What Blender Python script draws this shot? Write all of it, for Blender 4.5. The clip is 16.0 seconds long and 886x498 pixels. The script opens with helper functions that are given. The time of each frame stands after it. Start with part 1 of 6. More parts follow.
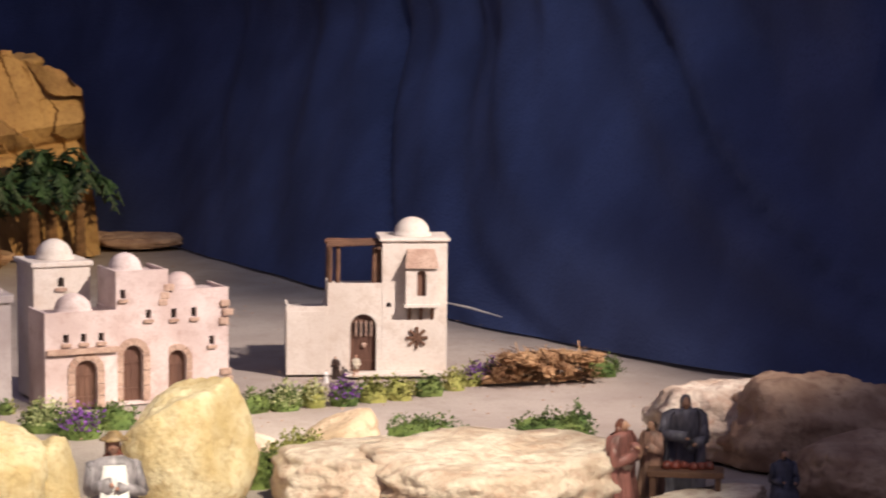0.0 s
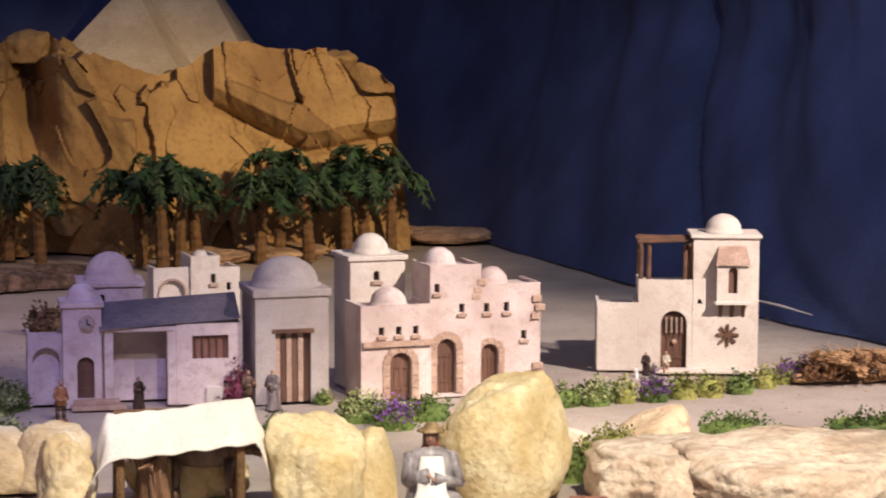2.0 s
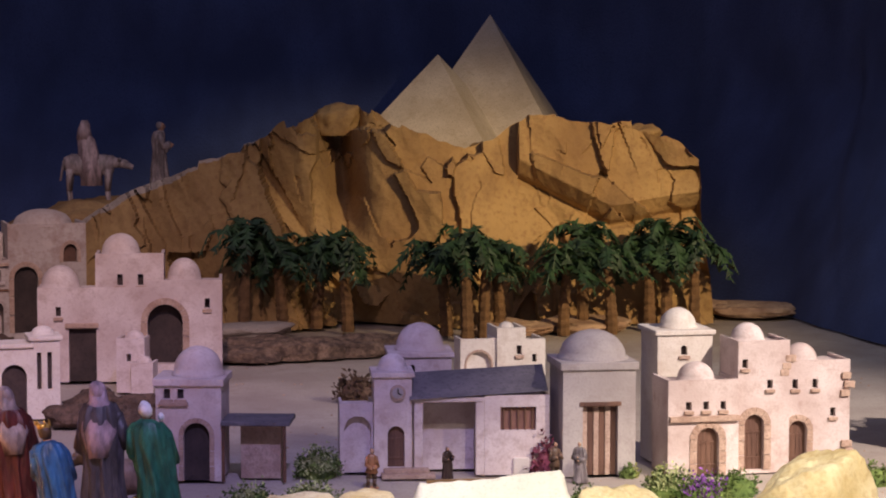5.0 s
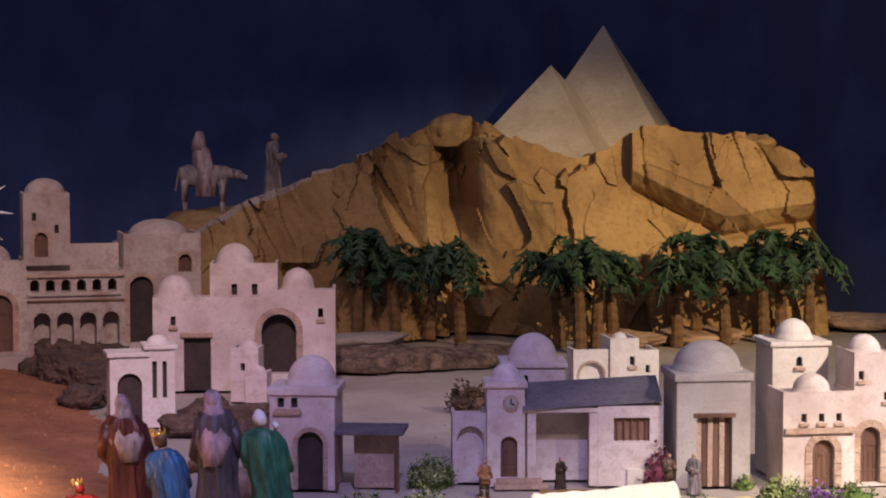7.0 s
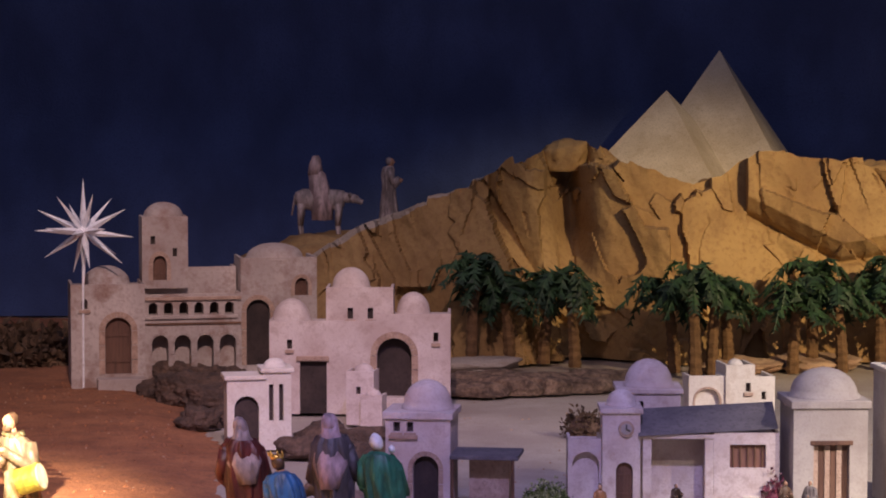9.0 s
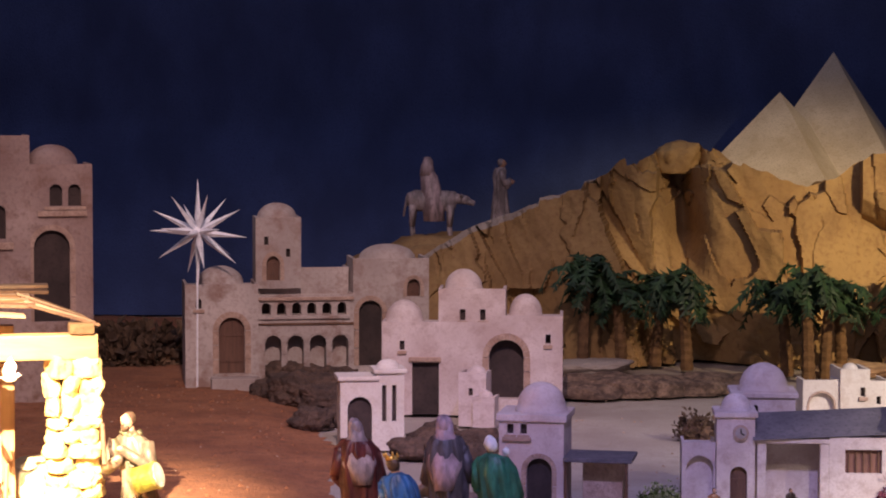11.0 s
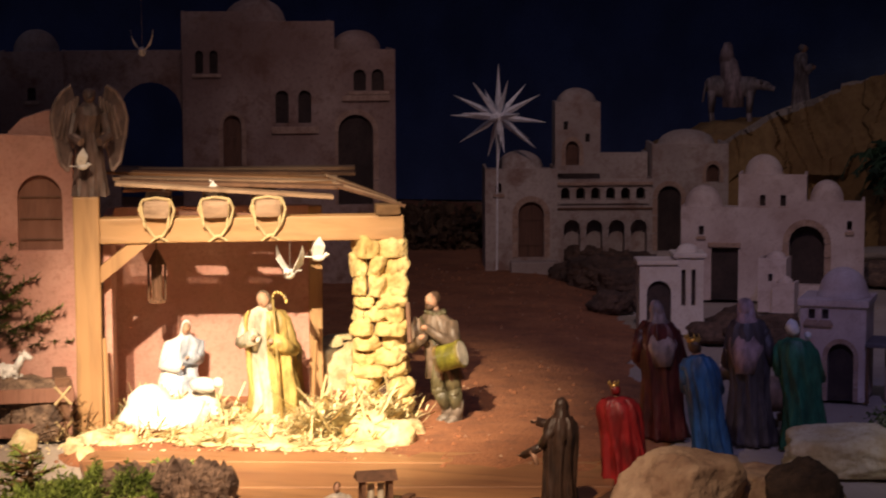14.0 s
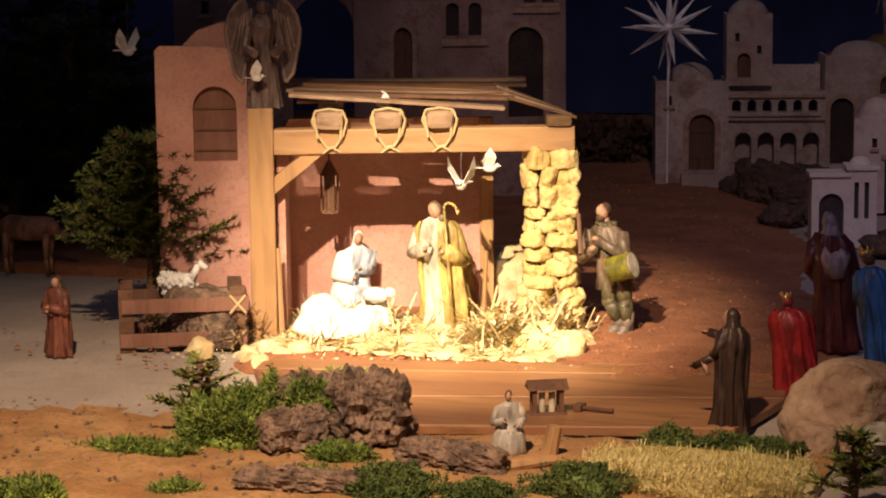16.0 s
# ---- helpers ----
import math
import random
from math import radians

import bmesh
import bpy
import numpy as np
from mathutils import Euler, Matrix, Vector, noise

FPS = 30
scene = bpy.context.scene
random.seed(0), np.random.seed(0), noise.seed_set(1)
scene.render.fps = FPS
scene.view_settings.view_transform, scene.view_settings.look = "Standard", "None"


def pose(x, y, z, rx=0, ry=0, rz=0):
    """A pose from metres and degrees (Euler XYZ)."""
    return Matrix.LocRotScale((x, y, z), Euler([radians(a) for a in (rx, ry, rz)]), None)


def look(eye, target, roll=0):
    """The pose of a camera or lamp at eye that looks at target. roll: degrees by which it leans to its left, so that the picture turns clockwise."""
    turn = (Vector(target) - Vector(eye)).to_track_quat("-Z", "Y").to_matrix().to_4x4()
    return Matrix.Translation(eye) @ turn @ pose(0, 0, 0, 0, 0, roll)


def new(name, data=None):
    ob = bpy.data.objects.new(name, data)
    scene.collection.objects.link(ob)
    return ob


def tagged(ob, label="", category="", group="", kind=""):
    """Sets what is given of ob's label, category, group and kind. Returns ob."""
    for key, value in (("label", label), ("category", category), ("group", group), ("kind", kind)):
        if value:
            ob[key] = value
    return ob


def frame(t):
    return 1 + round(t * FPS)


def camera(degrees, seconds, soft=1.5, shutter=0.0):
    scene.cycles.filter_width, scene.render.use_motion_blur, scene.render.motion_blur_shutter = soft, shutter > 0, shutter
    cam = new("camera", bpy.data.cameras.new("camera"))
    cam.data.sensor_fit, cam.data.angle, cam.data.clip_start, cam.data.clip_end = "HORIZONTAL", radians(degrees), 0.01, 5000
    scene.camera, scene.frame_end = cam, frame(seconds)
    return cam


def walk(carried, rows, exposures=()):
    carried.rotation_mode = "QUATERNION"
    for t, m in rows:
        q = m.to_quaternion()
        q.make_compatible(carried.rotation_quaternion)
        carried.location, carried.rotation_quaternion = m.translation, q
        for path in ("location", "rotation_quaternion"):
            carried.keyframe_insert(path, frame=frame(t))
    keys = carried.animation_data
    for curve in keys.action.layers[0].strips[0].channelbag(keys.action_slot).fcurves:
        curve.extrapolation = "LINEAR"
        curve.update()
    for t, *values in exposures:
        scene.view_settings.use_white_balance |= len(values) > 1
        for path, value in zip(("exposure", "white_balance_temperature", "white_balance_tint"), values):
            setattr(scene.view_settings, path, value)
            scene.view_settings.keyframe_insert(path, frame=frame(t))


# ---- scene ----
# ---- camera and walk ----
# seconds, place of the eye, heading to the left, tilt, roll (degrees)
PATH = [
    (0, 0.0000, 0.0000, 0.7000, -16.200, -6.365, 0.509),
    (0.5, -0.0031, -0.0058, 0.7041, -13.771, -6.475, 0.385),
    (1, -0.0106, -0.0134, 0.7030, -11.773, -6.457, 0.241),
    (1.5, -0.0208, -0.0110, 0.7039, -9.939, -6.598, 0.145),
    (2, -0.0241, -0.0167, 0.7031, -8.539, -6.520, 0.133),
    (2.5, -0.0348, -0.0194, 0.7065, -7.045, -6.256, 0.084),
    (3, -0.0418, -0.0172, 0.7052, -5.932, -6.026, 0.115),
    (3.5, -0.0469, -0.0289, 0.7106, -4.742, -5.769, 0.068),
    (4, -0.0468, -0.0352, 0.7100, -3.408, -5.142, -0.017),
    (4.2, -0.0501, -0.0414, 0.7109, -2.701, -4.976, -0.028),
    (6.3, -0.0530, -0.0349, 0.7086, 0.506, -4.655, -0.038),
    (6.5, -0.0515, -0.0354, 0.7078, 0.997, -4.635, -0.115),
    (7, -0.0555, -0.0380, 0.7078, 1.769, -4.444, -0.071),
    (7.5, -0.0551, -0.0378, 0.7064, 2.516, -4.112, -0.094),
    (8, -0.0615, -0.0480, 0.7116, 3.468, -3.872, -0.041),
    (8.2, -0.0606, -0.0477, 0.7102, 3.901, -3.825, -0.031),
    (10.3, -0.0670, -0.0545, 0.7134, 5.976, -3.879, 0.049),
    (10.5, -0.0691, -0.0511, 0.7137, 6.571, -3.835, 0.055),
    (11, -0.0736, -0.0558, 0.7148, 7.349, -3.837, 0.098),
    (11.5, -0.0769, -0.0611, 0.7137, 8.232, -3.800, 0.182),
    (12, -0.0773, -0.0617, 0.7122, 9.392, -4.228, 0.226),
    (12.5, -0.0796, -0.0698, 0.7130, 10.347, -4.521, 0.102),
    (13, -0.0828, -0.0764, 0.7097, 11.754, -4.820, -0.010),
    (13.5, -0.0836, -0.0838, 0.7096, 13.309, -5.860, -0.064),
    (14, -0.0831, -0.0855, 0.7076, 14.799, -6.653, -0.192),
    (14.5, -0.0849, -0.0890, 0.7053, 16.405, -7.404, -0.355),
    (15, -0.0855, -0.0962, 0.7050, 17.530, -7.807, -0.437),
    (15.5, -0.0872, -0.0987, 0.7032, 18.460, -8.437, -0.521),
    (16, -0.0859, -0.0986, 0.7023, 19.086, -8.771, -0.615),
]
EXPOSURES = [(0, 0.0), (4.2, -0.05), (8, 0.0), (10.5, 0.12), (11, 0.12), (12, -0.1), (12.5, -0.45), (13, -1.15), (13.5, -1.75), (14, -2.15), (14.5, -2.2), (16, -2.25)]
cam = camera(22.2, 16.0, soft=1.9, shutter=0.4)


def eye_pose(x, y, z, head, tilt, roll):
    h, p = radians(head), radians(tilt)
    way = Vector((-math.sin(h) * math.cos(p), math.cos(h) * math.cos(p), math.sin(p)))
    e = Vector((x, y, z))
    return look(e, e + way, roll)


walk(cam, [(r[0], eye_pose(*r[1:])) for r in PATH], EXPOSURES)

# ---- light ----
world = bpy.data.worlds.new("world")
scene.world = world
world.use_nodes = True
world.node_tree.nodes["Background"].inputs[0].default_value = (0.74, 0.68, 1.0, 1)
world.node_tree.nodes["Background"].inputs[1].default_value = 0.26


def spot(name, place, target, power, colour, angle, blend=0.5, radius=0.04):
    d = bpy.data.lights.new(name, "SPOT")
    d.energy, d.color, d.spot_size, d.spot_blend, d.shadow_soft_size = power, colour, radians(angle), blend, radius
    ob = new(name, d)
    ob.matrix_world = look(place, target)
    return ob


spot("village_spotlight", (2.5, 1.5, 2.3), (0.93, 3.95, 0.1), 1040, (1.0, 0.84, 0.76), 26.5, 0.85)
spot("front_spotlight", (0.95, 0.95, 2.4), (0.48, 2.85, 0.0), 640, (1.0, 0.88, 0.7), 30, 0.7)
# added fill, its source assumed: lifts the curtain behind the tower house
spot("curtain_fill", (0.9, 2.4, 2.9), (1.38, 4.9, 0.55), 100, (0.85, 0.88, 1.0), 31, 1.0)
spot("mountain_spotlight", (2.4, 2.1, 1.95), (0.42, 6.0, 0.28), 900, (1.0, 0.72, 0.41), 19, 1.0, 0.025)
spot("violet_spotlight", (0.1, 1.3, 2.5), (-0.42, 3.9, 0.0), 250, (0.5, 0.43, 1.0), 29, 0.9)
spot("temple_spotlight", (-0.35, 1.6, 2.7), (-1.1, 5.1, 0.1), 410, (1.0, 0.69, 0.67), 34, 1.0)
spot("stable_spotlight", (-1.04, 1.15, 1.68), (-1.22, 3.2, 0.1), 4500, (1.0, 0.77, 0.51), 20.5, 1.0, 0.015)
# added fill, no known lamp: brightens the earth and wheat at the front left
spot("front_left_fill", (-0.75, 0.7, 2.2), (-1.28, 2.38, 0.0), 2500, (1.0, 0.69, 0.45), 43, 1.0)


# ---- materials ----
def mat(name, c1, c2, rough=0.85, big=6.0, small=120.0, bump=0.3, stretch=(1, 1, 1), c3=None, metal=0.0, depth=0.004, island=0.0, stain=None):
    """Two colours mixed by broad stains, a third in small spots, with fine relief; sizes by the world's metres."""
    m = bpy.data.materials.new(name)
    m.use_nodes = True
    n, l = m.node_tree.nodes, m.node_tree.links
    b = n["Principled BSDF"]
    b.inputs["Roughness"].default_value, b.inputs["Metallic"].default_value = rough, metal
    geo, mp = n.new("ShaderNodeNewGeometry"), n.new("ShaderNodeMapping")
    mp.inputs["Scale"].default_value = stretch
    l.new(geo.outputs["Position"], mp.inputs[0])
    big_n, small_n = n.new("ShaderNodeTexNoise"), n.new("ShaderNodeTexNoise")
    for node, s, det in ((big_n, big, 5), (small_n, small, 4)):
        node.inputs["Scale"].default_value, node.inputs["Detail"].default_value = s, det
        l.new(mp.outputs[0], node.inputs["Vector"])
    ramp = n.new("ShaderNodeValToRGB")
    ramp.color_ramp.elements[0].position, ramp.color_ramp.elements[1].position = 0.36, 0.64
    ramp.color_ramp.elements[0].color, ramp.color_ramp.elements[1].color = (*c1, 1), (*c2, 1)
    l.new(big_n.outputs["Fac"], ramp.inputs[0])
    mix = n.new("ShaderNodeMix")
    mix.data_type = "RGBA"
    sr = n.new("ShaderNodeValToRGB")
    sr.color_ramp.elements[0].position, sr.color_ramp.elements[1].position = 0.5, 0.85
    l.new(small_n.outputs["Fac"], sr.inputs[0])
    l.new(sr.outputs[0], mix.inputs["Factor"])
    l.new(ramp.outputs[0], mix.inputs[6])
    c3 = c3 or tuple(v * 0.62 for v in c1)
    mix.inputs[7].default_value = (*c3, 1)
    out = mix.outputs[2]
    if stain:
        mid_n, mr, mm = n.new("ShaderNodeTexNoise"), n.new("ShaderNodeMapRange"), n.new("ShaderNodeMix")
        mid_n.inputs["Scale"].default_value, mid_n.inputs["Detail"].default_value, mid_n.inputs["Roughness"].default_value = big * 3.1, 8, 0.7
        mr.inputs[1].default_value, mr.inputs[2].default_value, mr.inputs[4].default_value = 0.5, 0.68, stain[3]
        mm.data_type = "RGBA"
        l.new(mp.outputs[0], mid_n.inputs["Vector"])
        l.new(mid_n.outputs["Fac"], mr.inputs[0])
        l.new(mr.outputs[0], mm.inputs["Factor"])
        l.new(out, mm.inputs[6])
        mm.inputs[7].default_value = (*stain[:3], 1)
        out = mm.outputs[2]
    if island:
        hsv, rnd = n.new("ShaderNodeHueSaturation"), n.new("ShaderNodeMapRange")
        rnd.inputs[3].default_value, rnd.inputs[4].default_value = 1 - island, 1 + island
        l.new(geo.outputs["Random Per Island"], rnd.inputs[0])
        l.new(rnd.outputs[0], hsv.inputs["Value"])
        l.new(out, hsv.inputs["Color"])
        out = hsv.outputs[0]
    l.new(out, b.inputs["Base Color"])
    bp = n.new("ShaderNodeBump")
    bp.inputs["Strength"].default_value, bp.inputs["Distance"].default_value = bump, depth
    l.new(small_n.outputs["Fac"], bp.inputs["Height"])
    l.new(bp.outputs[0], b.inputs["Normal"])
    return m


PLASTER = mat("cream_plaster", (0.62, 0.55, 0.48), (0.73, 0.67, 0.6), 0.9, 9, 260, 0.16, c3=(0.54, 0.45, 0.38), stain=(0.48, 0.38, 0.3, 0.55))
PINK = mat("pinkish_plaster", (0.52, 0.41, 0.38), (0.68, 0.58, 0.55), 0.9, 12, 240, 0.16, c3=(0.5, 0.38, 0.35), stain=(0.38, 0.26, 0.22, 0.6))
GREY = mat("grey_plaster", (0.36, 0.31, 0.29), (0.45, 0.4, 0.37), 0.9, 10, 220, 0.16, c3=(0.33, 0.285, 0.265), stain=(0.27, 0.22, 0.2, 0.5))
STONE = mat("trim_stone", (0.38, 0.25, 0.19), (0.5, 0.36, 0.28), 0.9, 40, 200, 0.6)
TEMPLE = mat("weathered_plaster", (0.38, 0.31, 0.28), (0.55, 0.48, 0.44), 0.9, 4.5, 110, 0.5, c3=(0.32, 0.25, 0.22), stain=(0.25, 0.145, 0.11, 0.85))
CASTLE = mat("rosy_weathered_plaster", (0.27, 0.175, 0.15), (0.43, 0.32, 0.28), 0.9, 5, 110, 0.6, c3=(0.22, 0.15, 0.13), stain=(0.19, 0.1, 0.07, 0.9))
ROSE = mat("rose_plaster", (0.5, 0.25, 0.2), (0.58, 0.33, 0.27), 0.9, 9, 160, 0.4, c3=(0.42, 0.2, 0.16), stain=(0.4, 0.22, 0.17, 0.5))
DOOR = mat("door_wood", (0.1, 0.045, 0.03), (0.16, 0.08, 0.05), 0.7, 30, 160, 0.5, (1, 1, 0.15))
# near-black that paints the shade inside openings; the clock hand borrows it
HOLE = mat("opening_shade_black", (0.035, 0.024, 0.022), (0.06, 0.04, 0.036), 0.9, 20, 120, 0.3)
WOOD = mat("stable_timber", (0.36, 0.2, 0.09), (0.5, 0.3, 0.14), 0.6, 8, 60, 0.4, (1, 1, 0.12))
BEAM = mat("stable_beam_wood", (0.36, 0.2, 0.09), (0.5, 0.3, 0.14), 0.6, 8, 60, 0.4, (0.15, 0.4, 1))
PLANK = mat("floor_plank", (0.22, 0.1, 0.05), (0.36, 0.18, 0.08), 0.5, 10, 70, 0.3, (0.1, 0.8, 1))
ROOFWOOD = mat("weathered_board", (0.26, 0.16, 0.1), (0.4, 0.27, 0.18), 0.8, 10, 90, 0.5, (0.12, 1, 1))
SHUTTER = mat("shutter_wood", (0.2, 0.09, 0.06), (0.28, 0.14, 0.1), 0.8, 30, 120, 0.4, (1, 1, 0.2))
DARKWOOD = mat("dark_wood", (0.1, 0.05, 0.03), (0.18, 0.09, 0.05), 0.75, 20, 120, 0.5)
SLAB = mat("roof_felt", (0.1, 0.09, 0.1), (0.16, 0.14, 0.15), 0.9, 20, 140, 0.5)
CLIFF = mat("painted_paper_rock", (0.27, 0.16, 0.065), (0.43, 0.28, 0.115), 0.85, 4, 75, 0.5, c3=(0.24, 0.13, 0.055), depth=0.008, stain=(0.2, 0.11, 0.05, 0.55))
PYRAMID = mat("pyramid_board", (0.48, 0.4, 0.29), (0.62, 0.54, 0.42), 0.9, 8, 260, 0.3, stain=(0.4, 0.31, 0.2, 0.5))
CURTAIN = mat("blue_curtain", (0.034, 0.052, 0.135), (0.054, 0.082, 0.205), 0.9, 6, 210, 0.6, (1, 1, 0.6), c3=(0.03, 0.046, 0.125), depth=0.006)
PATH_SAND = mat("pale_path", (0.33, 0.28, 0.24), (0.46, 0.4, 0.35), 0.95, 12, 120, 0.5)
SAND = mat("grey_sand", (0.36, 0.3, 0.26), (0.45, 0.39, 0.34), 0.95, 5, 180, 0.6, c3=(0.3, 0.25, 0.21), stain=(0.3, 0.24, 0.2, 0.5))
REDSOIL = mat("red_soil", (0.25, 0.095, 0.042), (0.36, 0.145, 0.065), 0.95, 9, 150, 0.9, c3=(0.12, 0.045, 0.025), stain=(0.12, 0.05, 0.03, 0.6))
FRONTSOIL = mat("orange_soil", (0.31, 0.15, 0.055), (0.46, 0.26, 0.11), 0.95, 9, 150, 0.9, c3=(0.2, 0.1, 0.045), stain=(0.16, 0.12, 0.035, 0.65))
ROCK = mat("yellow_rock", (0.62, 0.48, 0.24), (0.78, 0.69, 0.46), 0.9, 16, 110, 0.6, c3=(0.5, 0.34, 0.16), depth=0.006, stain=(0.5, 0.36, 0.17, 0.6))
PILLAR_STONE = mat("ochre_stone", (0.48, 0.34, 0.12), (0.7, 0.54, 0.25), 0.9, 22, 120, 0.7, c3=(0.36, 0.22, 0.08), depth=0.006, stain=(0.36, 0.24, 0.1, 0.6))
LEDGE = mat("ledge_rock", (0.58, 0.45, 0.34), (0.8, 0.7, 0.57), 0.9, 18, 60, 1.0, c3=(0.45, 0.28, 0.2), depth=0.01, stain=(0.42, 0.23, 0.16, 0.6))
TANROCK = mat("tan_rock", (0.31, 0.19, 0.125), (0.5, 0.35, 0.24), 0.9, 16, 70, 1.0, c3=(0.22, 0.12, 0.085), depth=0.006)
DARKROCK = mat("brown_rock", (0.065, 0.04, 0.03), (0.14, 0.085, 0.06), 0.9, 26, 120, 1.0, depth=0.008, stain=(0.03, 0.02, 0.016, 0.7))
MOSS = mat("moss", (0.05, 0.09, 0.02), (0.12, 0.16, 0.04), 0.9, 20, 120, 0.4, island=0.5)
MOSSY = mat("yellow_moss", (0.16, 0.18, 0.04), (0.28, 0.27, 0.08), 0.9, 20, 120, 0.4, island=0.5)
PALE = mat("pale_leaves", (0.3, 0.34, 0.14), (0.42, 0.44, 0.22), 0.9, 20, 120, 0.4, island=0.4)
PURPLE = mat("purple_flowers", (0.15, 0.04, 0.26), (0.27, 0.1, 0.4), 0.9, 20, 120, 0.4, island=0.4)
PALM = mat("palm_green", (0.012, 0.036, 0.015), (0.03, 0.07, 0.026), 0.6, 20, 90, 0.3, island=0.4)
DRY = mat("dry_twigs", (0.07, 0.04, 0.025), (0.13, 0.08, 0.045), 0.9, 20, 90, 0.3, island=0.4)
TRUNK = mat("palm_trunk", (0.12, 0.065, 0.03), (0.2, 0.11, 0.05), 0.9, 40, 160, 0.8)
BARK = mat("bark", (0.1, 0.065, 0.05), (0.32, 0.215, 0.15), 0.95, 45, 140, 1.0, depth=0.01)
HEATH = mat("dry_heather", (0.26, 0.14, 0.07), (0.46, 0.29, 0.15), 0.9, 30, 140, 0.6, island=0.4)
STRAW = mat("straw", (0.6, 0.48, 0.24), (0.82, 0.72, 0.45), 0.8, 20, 120, 0.3, c3=(0.5, 0.37, 0.18), island=0.3)
WHEAT = mat("wheat", (0.6, 0.5, 0.19), (0.8, 0.7, 0.36), 0.8, 20, 120, 0.3, island=0.4)
CLOTH = mat("white_canvas", (0.72, 0.68, 0.62), (0.8, 0.77, 0.72), 0.9, 9, 200, 0.3, c3=(0.62, 0.57, 0.5))
SKIN = mat("painted_skin", (0.4, 0.22, 0.14), (0.46, 0.27, 0.18), 0.6)
WHITE = mat("white_paint", (0.76, 0.75, 0.72), (0.82, 0.81, 0.79), 0.5)
ROOM = mat("dark_room_wall", (0.02, 0.02, 0.024), (0.03, 0.03, 0.035), 0.9)
ROPE = mat("rope", (0.5, 0.38, 0.2), (0.6, 0.47, 0.27), 0.9)
GOLD = mat("gold_paint", (0.6, 0.4, 0.12), (0.7, 0.5, 0.2), 0.35, metal=0.7)


def paint(name, c, rough=0.45):
    return mat(name, tuple(v * 0.5 for v in c), tuple(v * 1.2 for v in c), rough, 60, 140, 0.7, (1, 1, 0.4), depth=0.003)


# ---- builders ----
def thing(name, label, category, place, turn=0.0, size=1.0, group="", kind=""):
    ob = new(name)
    p = tuple(place) + (0.0,) * (3 - len(place))
    ob.matrix_world = pose(*p, 0, 0, turn) @ Matrix.Diagonal((size, size, size, 1))
    return tagged(ob, label, category, group, kind)


def facing(place):
    """The turn that sets a front towards the spectators' place."""
    return -math.degrees(math.atan2(place[0] + 0.03, place[1] + 0.05))


def part(name, bm, material, parent, label="", smooth=False):
    me = bpy.data.meshes.new(name)
    bmesh.ops.recalc_face_normals(bm, faces=bm.faces[:])
    bm.to_mesh(me)
    bm.free()
    for m in material if isinstance(material, (list, tuple)) else (material,):
        me.materials.append(m)
    if smooth:
        for p in me.polygons:
            p.use_smooth = True
    ob = new(name, me)
    if parent is not None:
        ob.parent = parent
    if label:
        ob["label"] = label
    return ob


def single(name, bm, material, label, category, place=(0, 0, 0), turn=0.0, size=1.0, smooth=False, group="", kind=""):
    ob = part(name, bm, material, None, "", smooth)
    p = tuple(place) + (0.0,) * (3 - len(place))
    ob.matrix_world = pose(*p, 0, 0, turn) @ Matrix.Diagonal((size, size, size, 1))
    return tagged(ob, label, category, group, kind)


def box(bm, x0, x1, y0, y1, z0, z1, bevel=0.0):
    r = bmesh.ops.create_cube(bm, size=1, matrix=Matrix.Translation(((x0 + x1) / 2, (y0 + y1) / 2, (z0 + z1) / 2)) @ Matrix.Diagonal((x1 - x0, y1 - y0, z1 - z0, 1)))
    if bevel:
        es = list({e for v in r["verts"] for e in v.link_edges})
        bmesh.ops.bevel(bm, geom=es, offset=bevel, segments=2, affect="EDGES", profile=0.6)
    return bm


def rod(bm, a, b, r0, r1=None, n=8):
    a, b = Vector(a), Vector(b)
    d = b - a
    m = Matrix.Translation((a + b) / 2) @ d.to_track_quat("Z", "Y").to_matrix().to_4x4()
    bmesh.ops.create_cone(bm, cap_ends=True, segments=n, radius1=r0, radius2=r0 if r1 is None else r1, depth=d.length, matrix=m)
    return bm


def ball(bm, c, r, sub=2):
    rr = r if isinstance(r, (tuple, list)) else (r, r, r)
    bmesh.ops.create_icosphere(bm, subdivisions=sub, radius=1, matrix=Matrix.Translation(c) @ Matrix.Diagonal((*rr, 1)))
    return bm


def half_dome(bm, x, y, z, r, h, n=20):
    """A dome on a short drum."""
    rings = [(r * 1.08, 0), (r * 1.08, h * 0.1), (r, h * 0.12)]
    rings += [(r * math.cos(a), h * (0.12 + 0.88 * math.sin(a))) for a in [i * math.pi / 14 for i in range(1, 7)]]
    prev = None
    for rad, zz in rings:
        ring = [bm.verts.new((x + rad * math.cos(k * math.tau / n), y + rad * math.sin(k * math.tau / n), z + zz)) for k in range(n)]
        if prev:
            for k in range(n):
                bm.faces.new((prev[k], prev[(k + 1) % n], ring[(k + 1) % n], ring[k]))
        prev = ring
    top = bm.verts.new((x, y, z + h))
    for k in range(n):
        bm.faces.new((prev[k], prev[(k + 1) % n], top))
    return bm


def outline(kind, cx, z0, w, h, n=10):
    """Points of an opening: r a rectangle, a a round arch, p a pointed one."""
    if kind == "r":
        return [(cx - w / 2, z0), (cx + w / 2, z0), (cx + w / 2, z0 + h), (cx - w / 2, z0 + h)]
    rise = w / 2 if kind == "a" else w * 0.75
    pts = [(cx - w / 2, z0), (cx + w / 2, z0)]
    for i in range(n + 1):
        a = math.pi * i / n
        pts.append((cx + w / 2 * math.cos(a), z0 + h - rise + rise * math.sin(a) ** (1.0 if kind == "a" else 0.8)))
    return pts


